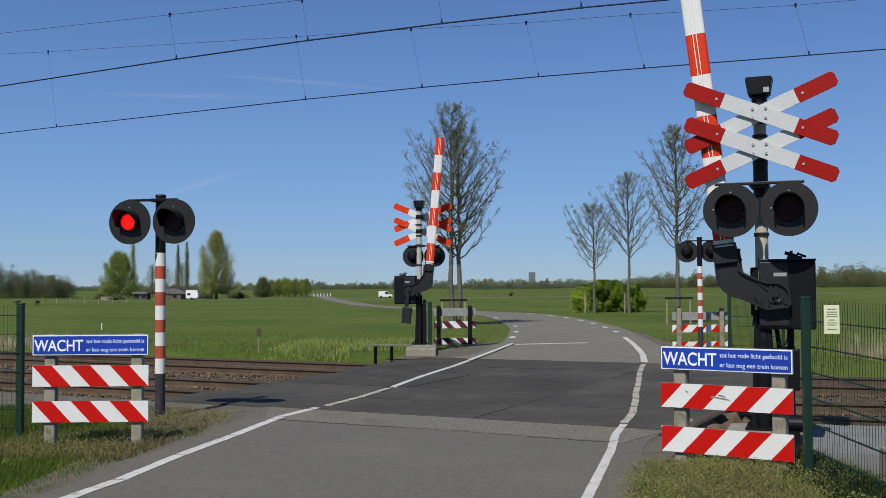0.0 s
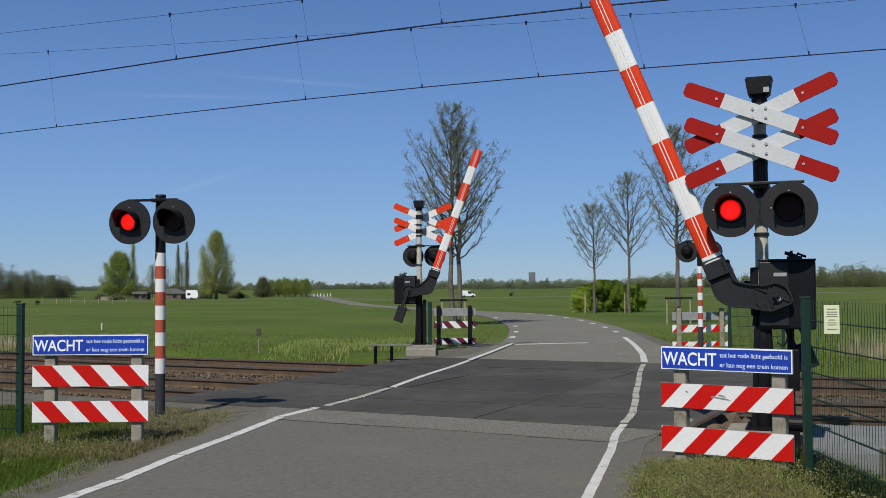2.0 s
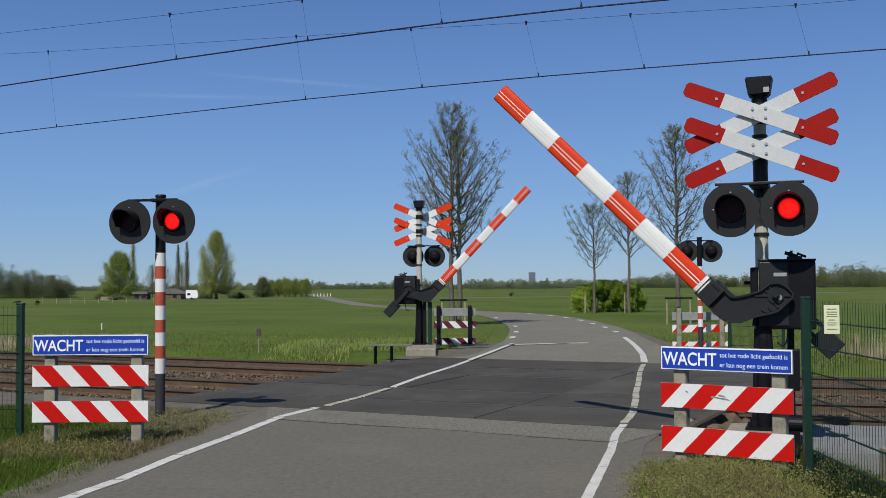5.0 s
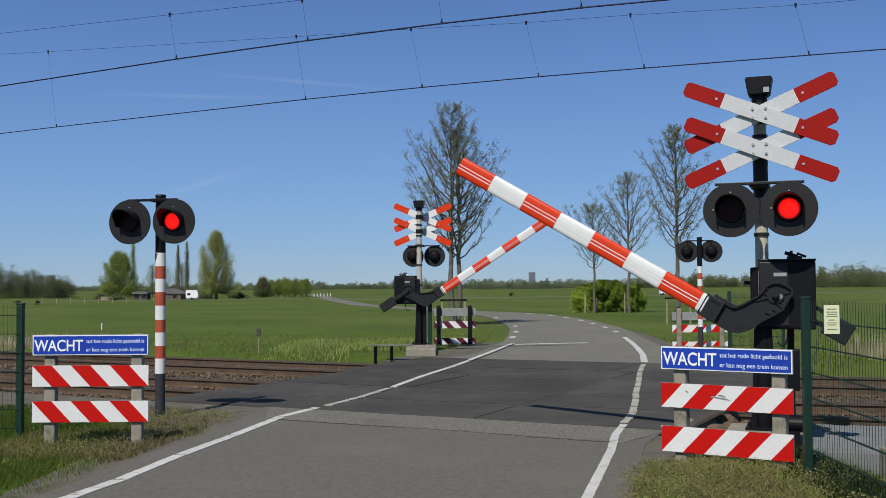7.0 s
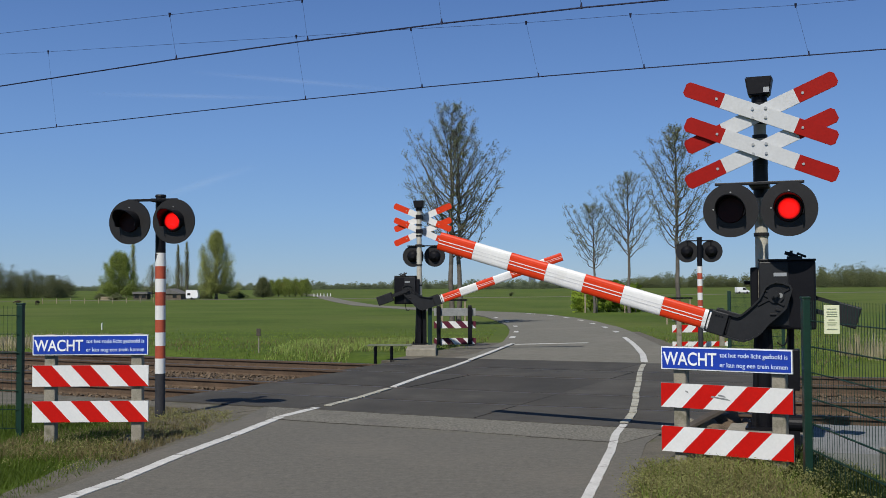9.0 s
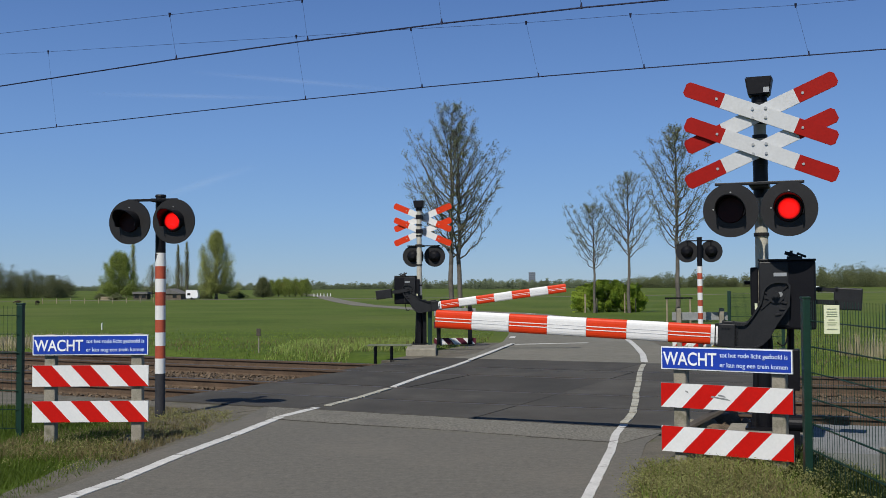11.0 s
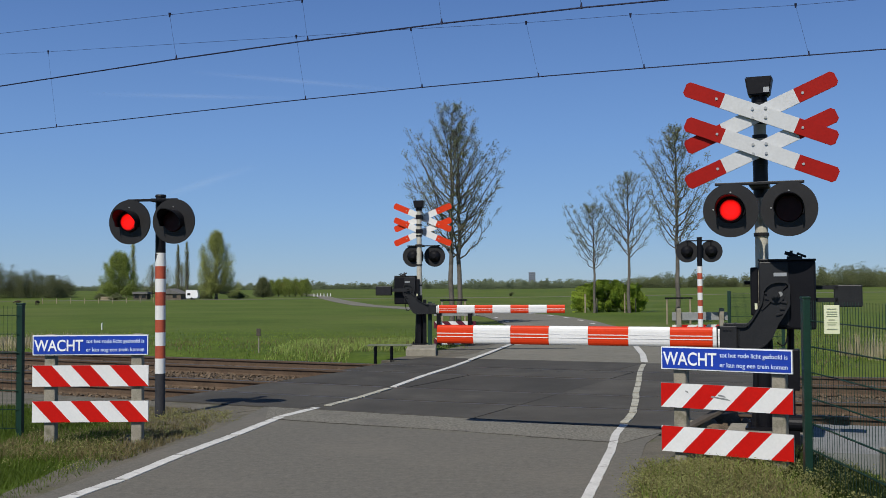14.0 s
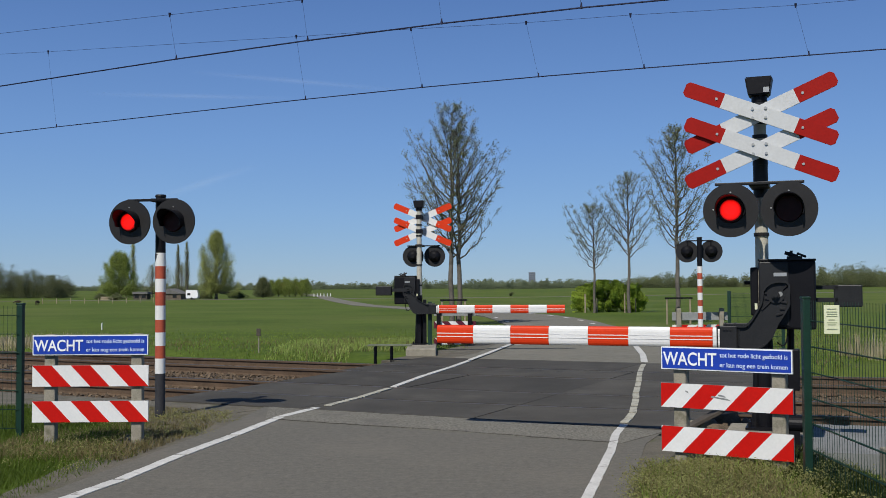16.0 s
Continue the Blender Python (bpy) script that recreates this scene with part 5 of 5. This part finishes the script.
def farm_building(name, x, y, w, d, wall, ridge, wall_mat, roof_mat, label, category, turn=0):
    z = level(y) - 0.1
    t = thing(name, pose(x, y, z, 0, 0, turn), label, category)
    bm = B()
    box(bm, -w / 2, w / 2, -d / 2, d / 2, 0, wall)
    body = part("wall", bm, wall_mat, t)
    bm = B()
    prism(bm, [(-w / 2 - 0.3, wall - 0.05), (w / 2 + 0.3, wall - 0.05), (0, ridge)] if w < d else [(-w / 2 - 0.3, wall), (w / 2 + 0.3, wall), (w / 2 + 0.1, ridge), (-w / 2 - 0.1, ridge)], -d / 2 - 0.3, d / 2 + 0.3)
    part("roof", bm, roof_mat, t)
    for k in range(max(2, int(w / 3))):
        bm = B()
        xx = -w / 2 + (k + 0.5) * w / max(2, int(w / 3))
        box(bm, xx - 0.5, xx + 0.5, -d / 2 - 0.03, -d / 2 + 0.05, wall * 0.3, wall * 0.75)
        part("window", bm, M_GLASS, t)


farm_building("barn", -79.3, 268, 3.6, 3.2, 1.5, 2.1, M_BARN, M_ROOF, "small open dark lean-to with grey roof", "barn")
farm_building("barn", -70.8, 266, 6.4, 7.5, 1.6, 2.9, M_SHED, M_ROOF, "low brown timber shed with grey gable roof", "barn")
pile = thing("log_pile", pose(-86, 262, level(262) - 0.1), "weathered grey logs stacked in the farmyard", "log pile")
for k in range(9):
    bm = B()
    rod(bm, (-2.2 + 0.2 * (k % 3), 0, 0), (2.1 + 0.15 * (k % 2), 0, 0), 0.16, 0.13, n=8)
    part("log", bm, M_TIMBER, pile, at=pose(0, 0.3 * (k % 3) + 0.15 * (k // 3), 0.18 + 0.27 * (k // 3)))
farm_building("house", -119, 782, 15, 7, 1.8, 5.2, M_BRICK, M_TILE, "distant house with orange tiled roof", "house")
car = thing("caravan", pose(-63, 256, level(256) - 0.1), "white caravan parked beside the barn", "caravan")
bm = B()
prism(bm, [(-1.5, 0.4), (1.4, 0.4), (1.6, 0.9), (1.35, 2.5), (-1.5, 2.5)], -1.1, 1.1)
bmesh.ops.bevel(bm, geom=bm.edges[:], offset=0.1, segments=2, affect="EDGES")
part("body", bm, M_CARPAINT, car)
for x0, x1 in ((-1.1, -0.35),):
    bm = B()
    box(bm, x0, x1, -1.13, -1.09, 1.2, 1.75, bevel=0.01)
    part("window", bm, M_GLASS, car)
for dy in (-1.0, 1.0):
    bm = B()
    rod(bm, (0, dy - 0.1, 0.33), (0, dy + 0.1, 0.33), 0.33, n=16)
    part("wheel", bm, M_TYRE, car)
tw = thing("tower_block", pose(131, 1500, -2), "distant blue-grey tower block above trees", "tower block")
bm = B()
box(bm, -4.6, 4.6, -5, 5, 0, 21)
tower_wall = part("wall", bm, M_TOWER, tw)
for k in range(7):
    bm = B()
    box(bm, -4.2, 4.2, -5.2, -4.95, 2.2 + 2.7 * k, 3.6 + 2.7 * k)
    part("window", bm, M_TOWERGLASS, tw)

# ---- van on the far lane ----
van = thing("delivery_van", pose(-14.9, 262, -1.85, 0, 0, 8.9), "small white delivery van driving on a far lane", "van")
bm = B()
prism(bm, [(-1.8, 0.32), (1.8, 0.32), (1.82, 0.8), (1.1, 1.02), (0.5, 1.72), (-1.75, 1.78)], -0.8, 0.8)
bmesh.ops.bevel(bm, geom=bm.edges[:], offset=0.07, segments=2, affect="EDGES")
part("body", bm, M_CARPAINT, van)
for side in (-1, 1):
    bm = B()
    prism(bm, [(-0.15, 1.0), (1.0, 1.0), (0.52, 1.6), (-0.15, 1.6)], *sorted((side * 0.79, side * 0.82)))
    part("window", bm, M_GLASS, van)
bm = B()
prism(bm, [(1.08, 1.06), (1.14, 1.08), (0.6, 1.72), (0.53, 1.7)], -0.7, 0.7)
part("windscreen", bm, M_GLASS, van)
for x in (-1.15, 1.15):
    for y in (-0.75, 0.75):
        bm = B()
        rod(bm, (x, y - 0.1, 0.3), (x, y + 0.1, 0.3), 0.3, n=16)
        part("wheel", bm, M_TYRE, van)
strip("lane", [(-160, 241), (-14.9, 263.6), (50, 273.7), (119, 284.5), (330, 317.4)], [(-160, 238), (-14.9, 260.4), (50, 270.5), (119, 281.3), (330, 314.2)], M_BLEACHED, 0.03, 0.2, "narrow far country lane through meadows", "road")

# ---- thin vapour trails high in the sky ----
def vapour():
    m, n, l, p = nodes_of("thin vapour")
    p.inputs["Base Color"].default_value = (0.85, 0.87, 0.9, 1)
    p.inputs["Roughness"].default_value = 1.0
    tc = n.new("ShaderNodeTexCoord")
    sep = n.new("ShaderNodeSeparateXYZ")
    l.new(tc.outputs["Generated"], sep.inputs[0])
    nz = n.new("ShaderNodeTexNoise")
    nz.inputs["Scale"].default_value, nz.inputs["Detail"].default_value = 9.0, 4
    l.new(tc.outputs["Generated"], nz.inputs["Vector"])
    fade = None
    for axis, power in (("X", 1.0), ("Z", 1.6)):
        a = n.new("ShaderNodeMath")
        a.operation = "PINGPONG"
        a.inputs[1].default_value = 0.5
        l.new(sep.outputs[axis], a.inputs[0])
        b = n.new("ShaderNodeMath")
        b.operation = "POWER"
        b.inputs[1].default_value = power
        l.new(a.outputs[0], b.inputs[0])
        if fade is None:
            fade = b
        else:
            c = n.new("ShaderNodeMath")
            c.operation = "MULTIPLY"
            l.new(fade.outputs[0], c.inputs[0])
            l.new(b.outputs[0], c.inputs[1])
            fade = c
    d = n.new("ShaderNodeMath")
    d.operation = "MULTIPLY"
    l.new(fade.outputs[0], d.inputs[0])
    l.new(nz.outputs["Fac"], d.inputs[1])
    thin = n.new("ShaderNodeMath")
    thin.operation = "MULTIPLY"
    thin.inputs[1].default_value = 0.42
    l.new(d.outputs[0], thin.inputs[0])
    l.new(thin.outputs[0], p.inputs["Alpha"])
    return m


M_VAPOUR = vapour()
for x0, z0, x1, z1, w in ((-1010, 850, -150, 770, 30), (-1420, 765, -560, 740, 30), (-1180, 330, -720, 480, 45)):
    d = Vector((x1 - x0, 0, z1 - z0))
    bm = B()
    box(bm, -d.length / 2, d.length / 2, -1, 1, -w / 2, w / 2)
    tagged(part("vapour_trail", bm, M_VAPOUR, at=pose((x0 + x1) / 2, 4000, (z0 + z1) / 2, 0, -math.degrees(math.atan2(d.z, d.x)), 0)), "faint thin white vapour trail in blue sky", "vapour trail", kind="structure")

# ---- horse in the field ----
horse = thing("horse", pose(-68.6, 172, lie(-68.6, 172) - 0.05, 0, 0, 80) @ Matrix.Diagonal((0.55, 0.55, 0.55, 1)), "small dark brown horse grazing in the meadow", "horse")
bm = B()
bmesh.ops.create_icosphere(bm, subdivisions=3, radius=1, matrix=pose(0, 0, 1.15) @ Matrix.Diagonal((0.85, 0.3, 0.36, 1)))
part("body", bm, M_HIDE, horse, smooth=True)
for x in (-0.6, 0.6):
    for y in (-0.16, 0.16):
        bm = B()
        rod(bm, (x, y, 0), (x * 0.95, y, 1.1), 0.05, 0.12, n=8)
        part("leg", bm, M_HIDE, horse)
bm = B()
rod(bm, (0.7, 0, 1.25), (1.25, 0, 0.95), 0.2, 0.13, n=10)
rod(bm, (1.2, 0, 1.0), (1.5, 0, 0.6), 0.13, 0.07, n=10)
part("head", bm, M_HIDE, horse)
bm = B()
rod(bm, (-0.8, 0, 1.3), (-1.0, 0, 0.6), 0.07, 0.03, n=6)
part("tail", bm, M_HIDE, horse)

copy_thing(horse, pose(-73.5, 176, lie(-73.5, 176) - 0.05, 0, 0, 215))
for k, (x, y, w) in enumerate(((20.3, 300, 0.8),)):
    leafy_tree((x, y, lie(x, y) - 0.1), [(g.normal() * w * 0.5, g.normal() * 0.3, g.uniform(0.3, 0.9), 0.35) for _ in range(7)], 0.13, 60, M_WOOD, 95 + k, "small dark shrub in the open meadow", "shrub", 0.4, 0.05, "meadow shrubs")

# pasture fence posts and road bollards
for x, y in [(-76 + 2.5 * k, 193 + 0.5 * k) for k in range(9)]:
    bm = B()
    rod(bm, (0, 0, -0.1), (0, 0, 1.1), 0.07, n=6)
    tagged(part("fence_post", bm, M_TIMBER, at=pose(x, y, level(y) - 0.1)), "grey timber pasture fence post", "fence post", "pasture fence")
for k in range(6):
    bm = B()
    rod(bm, (0, 0, -0.1), (0, 0, 0.9), 0.13, 0.11, n=8)
    tagged(part("bollard", bm, M_WHITE, at=pose(-39.5 + 0.95 * k, 311 + 0.6 * k, -1.85)), "white post beside the far road", "bollard", "white road posts")

# ---- small things round the crossing ----
mk = thing("marker_post", pose(-4.45, 24.55, -0.06), "short grey post with small dull plate", "marker post")
bm = B()
rod(bm, (0, 0, -0.1), (0, 0, 0.42), 0.016, n=10)
part("post", bm, M_CONC, mk)
bm = B()
box(bm, -0.05, 0.05, -0.03, 0.0, 0.4, 0.58, bevel=0.008)
part("plate", bm, M_BARN, mk)
mk = thing("marker_post", pose(-14.45, 43.1, -0.3), "tiny white marker post in the grass", "marker post")
bm = B()
rod(bm, (0, 0, -0.1), (0, 0, 0.32), 0.03, n=8)
part("post", bm, M_WHITE, mk)
bench = thing("service_platform", pose(-1.17, 21.35, 0, 0, 0, -4), "low grey steel platform beside the crossing", "platform")
bm = B()
box(bm, -0.42, 0.5, -0.16, 0.16, 0.275, 0.302, bevel=0.006)
part("top", bm, M_PLATE, bench)
for x in (-0.26, 0.08):
    for y in (-0.12, 0.12):
        bm = B()
        rod(bm, (x, y, -0.25), (x, y, 0.27), 0.018, n=8)
        part("leg", bm, M_BLACK, bench)
gp = thing("equipment_post", pose(-0.32, 24.15, 0), "dark green steel post beside the barrier", "post")
bm = B()
box(bm, -0.05, 0.05, -0.04, 0.04, -0.2, 1.15, bevel=0.01)
part("post", bm, M_GREEN, gp)
g = np.random.default_rng(17)
for k, (x, y, r) in enumerate(((2.72, 10.62, 0.16), (2.95, 10.72, 0.2), (3.12, 10.55, 0.13), (2.58, 10.75, 0.12), (2.82, 10.4, 0.1), (3.02, 10.38, 0.09))):
    bm = B()
    bmesh.ops.create_icosphere(bm, subdivisions=2, radius=r)
    for v in bm.verts:
        v.co = Vector((v.co.x * 1.2, v.co.y * 0.8, v.co.z * 0.75)) * (1 + 0.7 * noise.noise(v.co * 9 + Vector((x * 7, y, k))))
    tagged(part("rubble", bm, M_RUST if k % 3 else M_CONC, at=pose(x, y, 0.04, 0, 0, 40 * k)), "broken brown rubble heaped at the crossing edge", "rubble", "crossing edge rubble")
bm = B()
box(bm, -0.3, 0.3, -0.06, 0.06, -0.02, 0.02, bevel=0.006)
tagged(part("plank", bm, M_BARN, at=pose(2.62, 10.5, 0.13, 0, -24, 10)), "old dark plank leaning on rubble", "plank")
mb = thing("point_motor", pose(3.22, 9.4, -0.05, 0, 0, D_ANG), "black cylindrical cable housing at the mast foot", "cable housing")
bm = B()
rod(bm, (-0.13, 0, 0.3), (0.13, 0, 0.3), 0.075, n=20)
box(bm, -0.05, 0.05, -0.05, 0.05, -0.1, 0.26)
part("case", bm, M_BLACK, mb)
slab = thing("concrete_path", Matrix(), "pale concrete slabs beside the near track", "path", kind="structure")
for k in range(9):
    s0 = -1.6 + 1.5 * k
    bm = B()
    q = [tn(s0 + 0.01, 9.6), tn(s0 + 1.49, 9.6), tn(s0 + 1.49, 11.64), tn(s0 + 0.01, 11.64)]
    dz = random.uniform(-0.012, 0.012)
    hi = [bm.verts.new((*p, -0.05 + dz)) for p in q]
    lo = [bm.verts.new((*p, -0.45)) for p in q]
    bm.faces.new(hi)
    for i in range(4):
        bm.faces.new((lo[i], lo[(i + 1) % 4], hi[(i + 1) % 4], hi[i]))
    bmesh.ops.recalc_face_normals(bm, faces=bm.faces)
    part("slab", bm, M_SLAB, slab)
cp = thing("concrete_stub", pose(3.62, 8.35, 0), "short grey concrete stub post behind the fence", "post")
bm = B()
box(bm, -0.05, 0.05, -0.05, 0.05, -0.4, 0.2, bevel=0.01)
part("post", bm, M_CONC, cp)


# ---- grass, straw and reeds ----
ROAD_L = [(-6.2, -12), (-3.05, 7.4), (-2.6, 10.3), (-2.3, 12.6)]
ROAD_R = [(-3.4, -12), (1.33, 7.45), (1.95, 9.9), (2.25, 10.6)]


def edge_at(pts, y):
    return np.interp(y, [p[1] for p in pts], [p[0] for p in pts])


def blades(name, xy, h, w, lean, material, seed, label):
    g = np.random.default_rng(seed)
    k = len(xy)
    z = np.array([ground_z(x, y) for x, y in xy]) - 0.01
    base = np.column_stack([xy, z])
    az = g.uniform(0, 6.283, k)
    hh = h * g.uniform(0.45, 1.25, k)
    side = np.column_stack([np.cos(az), np.sin(az), np.zeros(k)]) * (w * g.uniform(0.6, 1.3, k))[:, None]
    ln = np.column_stack([np.cos(az + 1.3), np.sin(az + 1.3), np.zeros(k)]) * (hh * lean * g.uniform(0, 1, k))[:, None]
    mid = base + ln * 0.35 + np.column_stack([np.zeros(k), np.zeros(k), hh * 0.6])
    tip = base + ln + np.column_stack([np.zeros(k), np.zeros(k), hh])
    V = np.stack([base - side, base + side, mid + side * 0.7, tip, mid - side * 0.7], 1).reshape(-1, 3)
    i = np.arange(k)[:, None] * 5
    Fc = i + np.array([[0, 1, 2, 3, 4]])
    tagged(raw(name, V, Fc, material), label, "grass", kind="stuff")


def scatter(count, x0, x1, y0, y1, keep, seed, patch=0.0):
    g = np.random.default_rng(seed)
    P2 = np.column_stack([g.uniform(x0, x1, count), g.uniform(y0, y1, count)])
    ok = keep(P2[:, 0], P2[:, 1])
    P2 = P2[ok]
    if patch:
        v = np.array([noise.noise((x * 0.9, y * 0.9, seed)) for x, y in P2])
        P2 = P2[v > g.uniform(-1, 1, len(P2)) * 0.3 + patch - 0.5]
    return P2


def off_road(x, y):
    n = track_off(x, y)
    return ((x < edge_at(ROAD_L, y) - 0.12) | (x > edge_at(ROAD_R, y) - 0.06)) & (n < 10.2)


fade = np.random.default_rng(70)
left_near = lambda x, y: off_road(x, y) & (x < 0) & ~((track_off(x, y) > 9.0) & (x > -5))
right_near = lambda x, y: off_road(x, y) & (x > edge_at(ROAD_R, y) + 0.1) & (track_off(x, y) < 9.3) & ((y < 8.5) | (x > 2.3))
blades("grass", scatter(190000, -9.5, -2.6, 6.4, 13.5, lambda x, y: left_near(x, y) & (fade.uniform(0, 1, len(x)) < np.clip((-x - 2.75) / 1.0, 0.15, 1) * np.where(y > 9.6, 0.55, 1)), 61), 0.075, 0.0043, 1.0, M_BLADE_DARK, 62, "short green verge grass")
blades("dry_grass", scatter(22000, -4.4, -2.6, 9.2, 13.2, lambda x, y: off_road(x, y) & (x < 0), 63, 0.35), 0.085, 0.004, 1.0, M_DRY, 64, "dry straw-coloured verge grass")
# this grass is darkened in colour to look shaded
blades("grass", scatter(34000, 2.55, 6.5, 4.6, 10.0, right_near, 69), 0.17, 0.007, 0.8, M_BLADE_SHADE, 70, "lush grass behind the fence, coloured dark for shade")
blades("grass", scatter(8000, 1.1, 2.6, 5.6, 10.2, right_near, 65, 0.25), 0.17, 0.006, 0.9, M_BLADE, 66, "rough green verge weeds")
blades("dry_grass", scatter(20000, 1.1, 2.55, 6.0, 9.9, right_near, 67, 0.4), 0.17, 0.004, 1.1, M_DRY, 68, "dry straw-coloured verge weeds")


def far_verge(x, y):
    n = track_off(x, y)
    L = np.interp(y, [p[1] for p in FAR_L[:11]], [p[0] for p in FAR_L[:11]])
    R = np.interp(y, [p[1] for p in FAR_R[:11]], [p[0] for p in FAR_R[:11]])
    block = (abs(x + 0.75) < 1.4) & (abs(y - 22.9) < 1.5)
    return (n > 19.3) & ((x < L - 0.5) | (x > R + 0.35)) & ~block


blades("grass", scatter(130000, -17, 14, 19, 46, lambda x, y: far_verge(x, y) & (fade.uniform(0, 1, len(y)) < np.clip((44 - y) / 22, 0, 1) ** 1.3), 71, 0.3), 0.075, 0.0065, 1.2, M_BLADE, 72, "taller meadow grass beyond the tracks")
blades("dry_grass", scatter(12000, -14, 12, 19, 32, far_verge, 73, 0.5), 0.1, 0.008, 0.9, M_DRY, 74, "dry grass beyond the tracks")
blades("reeds", scatter(2000, -15.5, -9.2, 27.6, 29.6, far_verge, 77), 0.3, 0.014, 0.3, M_REED, 78, "pale dry reeds beside the ditch")
blades("reeds", scatter(1700, 8.6, 14.5, 20.4, 22.6, far_verge, 79), 0.5, 0.008, 0.25, M_REED, 80, "pale dry reeds beside the ditch")

near_stand = lambda x, y: far_verge(x, y) & ((x < -0.95) | (y > 27.6))
blades("grass", scatter(9000, -4.2, 0.6, 21.6, 30.0, near_stand, 85, 0.25), 0.15, 0.008, 1.2, M_STALK, 86, "tall pale grass round the far barrier")
blades("dry_grass", scatter(2500, -3.6, 0.6, 21.6, 29.0, near_stand, 87, 0.4), 0.18, 0.006, 0.8, M_DRY, 88, "tall dry stalks round the far barrier")

# low weeds at the hurdles and posts
g = np.random.default_rng(91)
for (x, y), n, w in (((-3.3, 12.0), 26, 0.5), ((-3.0, 10.7), 22, 0.6), ((1.95, 8.2), 90, 0.55), ((2.4, 7.6), 90, 0.6), ((1.75, 8.0), 90, 0.3), ((1.6, 7.4), 80, 0.25), ((2.2, 8.6), 60, 0.5), ((2.0, 7.1), 110, 0.5), ((2.45, 8.35), 60, 0.3), ((-3.5, 9.4), 20, 0.6)):
    P3 = []
    for _ in range(n):
        c = (x + g.normal() * w, y + g.normal() * w * 0.5)
        if edge_at(ROAD_L, c[1]) - 0.05 < c[0] < edge_at(ROAD_R, c[1]) + 0.08 or (c[1] > 8.6 and 0 < c[0] < 2.3):
            continue
        z = ground_z(*c)
        P3.append(np.column_stack([c[0] + g.normal(size=160) * 0.08, c[1] + g.normal(size=160) * 0.08, z + g.uniform(0.0, 1.0, 160) ** 0.8 * g.uniform(0.05, 0.2)]))
    V, Fc = leaves(np.concatenate(P3), 0.0082, g)
    tagged(raw("weeds", V, Fc, M_WEED), "low olive-green verge weeds", "weeds", kind="stuff")

for x, y, r in ((-4.45, 22.35, 0.09), (-4.25, 22.25, 0.06), (-4.05, 22.12, 0.1)):
    bm = B()
    bmesh.ops.create_icosphere(bm, subdivisions=2, radius=r)
    for v in bm.verts:
        v.co = Vector((v.co.x * 1.6, v.co.y, v.co.z * 0.35)) * (1 + 0.3 * noise.noise(v.co * 14 + Vector((x, y, 0))))
    tagged(part("concrete_chunk", bm, M_MAST, at=pose(x, y, -0.1)), "pale concrete chunk lying beside the rail", "rubble", "pale chunks")


# ---- what moves ----
def motions():
    # barrier booms: seconds and the angle over level
    for (t, boom, p), rows in ((near_barrier, [(0, 83.3), (0.35, 83.2), (0.6, 81.0), (0.8, 78.3), (1.0, 75.8), (1.5, 71.5), (2.0, 67.8), (2.5, 64.0), (3.0, 60.0), (3.5, 56.2), (4.0, 52.3), (4.2, 50.9), (5.2, 43.4), (6.3, 35.8), (6.5, 34.2), (7.0, 30.3), (7.5, 26.9),
                                                (8.0, 23.5), (8.5, 20.0), (9.0, 16.5), (9.2, 15.0), (10.2, 7.4), (11.0, 2.7), (11.3, 1.5), (11.5, 0.6), (11.8, -0.2), (12.2, 0.1), (12.5, 0.0), (16.0, 0.0)]),
                               (far_barrier, [(0, 84.8), (0.35, 84.7), (0.6, 82.9), (0.8, 81.0), (1.0, 78.9), (1.5, 74.7), (2.0, 69.8), (2.5, 65.8), (3.0, 61.7), (3.5, 57.9), (4.0, 54.0), (4.2, 52.5), (5.2, 45.3), (6.3, 38.1), (6.5, 36.8), (7.0, 33.2), (7.5, 29.6),
                                              (8.0, 26.0), (8.5, 22.4), (9.0, 18.9), (9.2, 17.6), (10.2, 11.6), (11.0, 7.6), (11.4, 5.9), (11.7, 3.4), (12.0, 0.4), (12.2, 0.0), (12.5, 0.0), (16.0, 0.0)])):
        walk(boom, [(s, pose(*p, 0, -a, 0)) for s, a in rows])
    # flashing lights: the light unit slides forward out of its lens when lit
    for g, first, start in LAMPS:
        base = g.location.copy()
        rows, last = [], None
        for f in range(0, int(16.0 * FPS) + 1):
            s = f / FPS
            ph = (s - BLINK0) % BLINK
            # the post's lamps overlap for an instant at the change, the barrier's leave a short gap
            lap = 0.002 if start == 0 else -0.002
            on = (ph < ON_LEFT + lap if first else ph >= ON_LEFT - lap) and s >= start
            if on != last:
                if last is not None and rows[-1][0] < s - 1.01 / FPS:
                    rows.append((s - 1 / FPS, rows[-1][1]))
                rows.append((s, pose(base.x, base.y + (0.024 if on else 0.0), base.z)))
                last = on
        rows.append((16.0, rows[-1][1]))
        walk(g, rows)
    # the van on the far lane
    walk(van, [(s, pose(-14.9 + 10.69 * s, 262 + 1.67 * s, lie(-14.9 + 10.69 * s, 262 + 1.67 * s) + 0.03, 0, 0, 8.9)) for s in (0.0, 2.0, 4.0, 6.0, 8.0, 10.0, 12.0, 14.0, 16.0)])


motions()
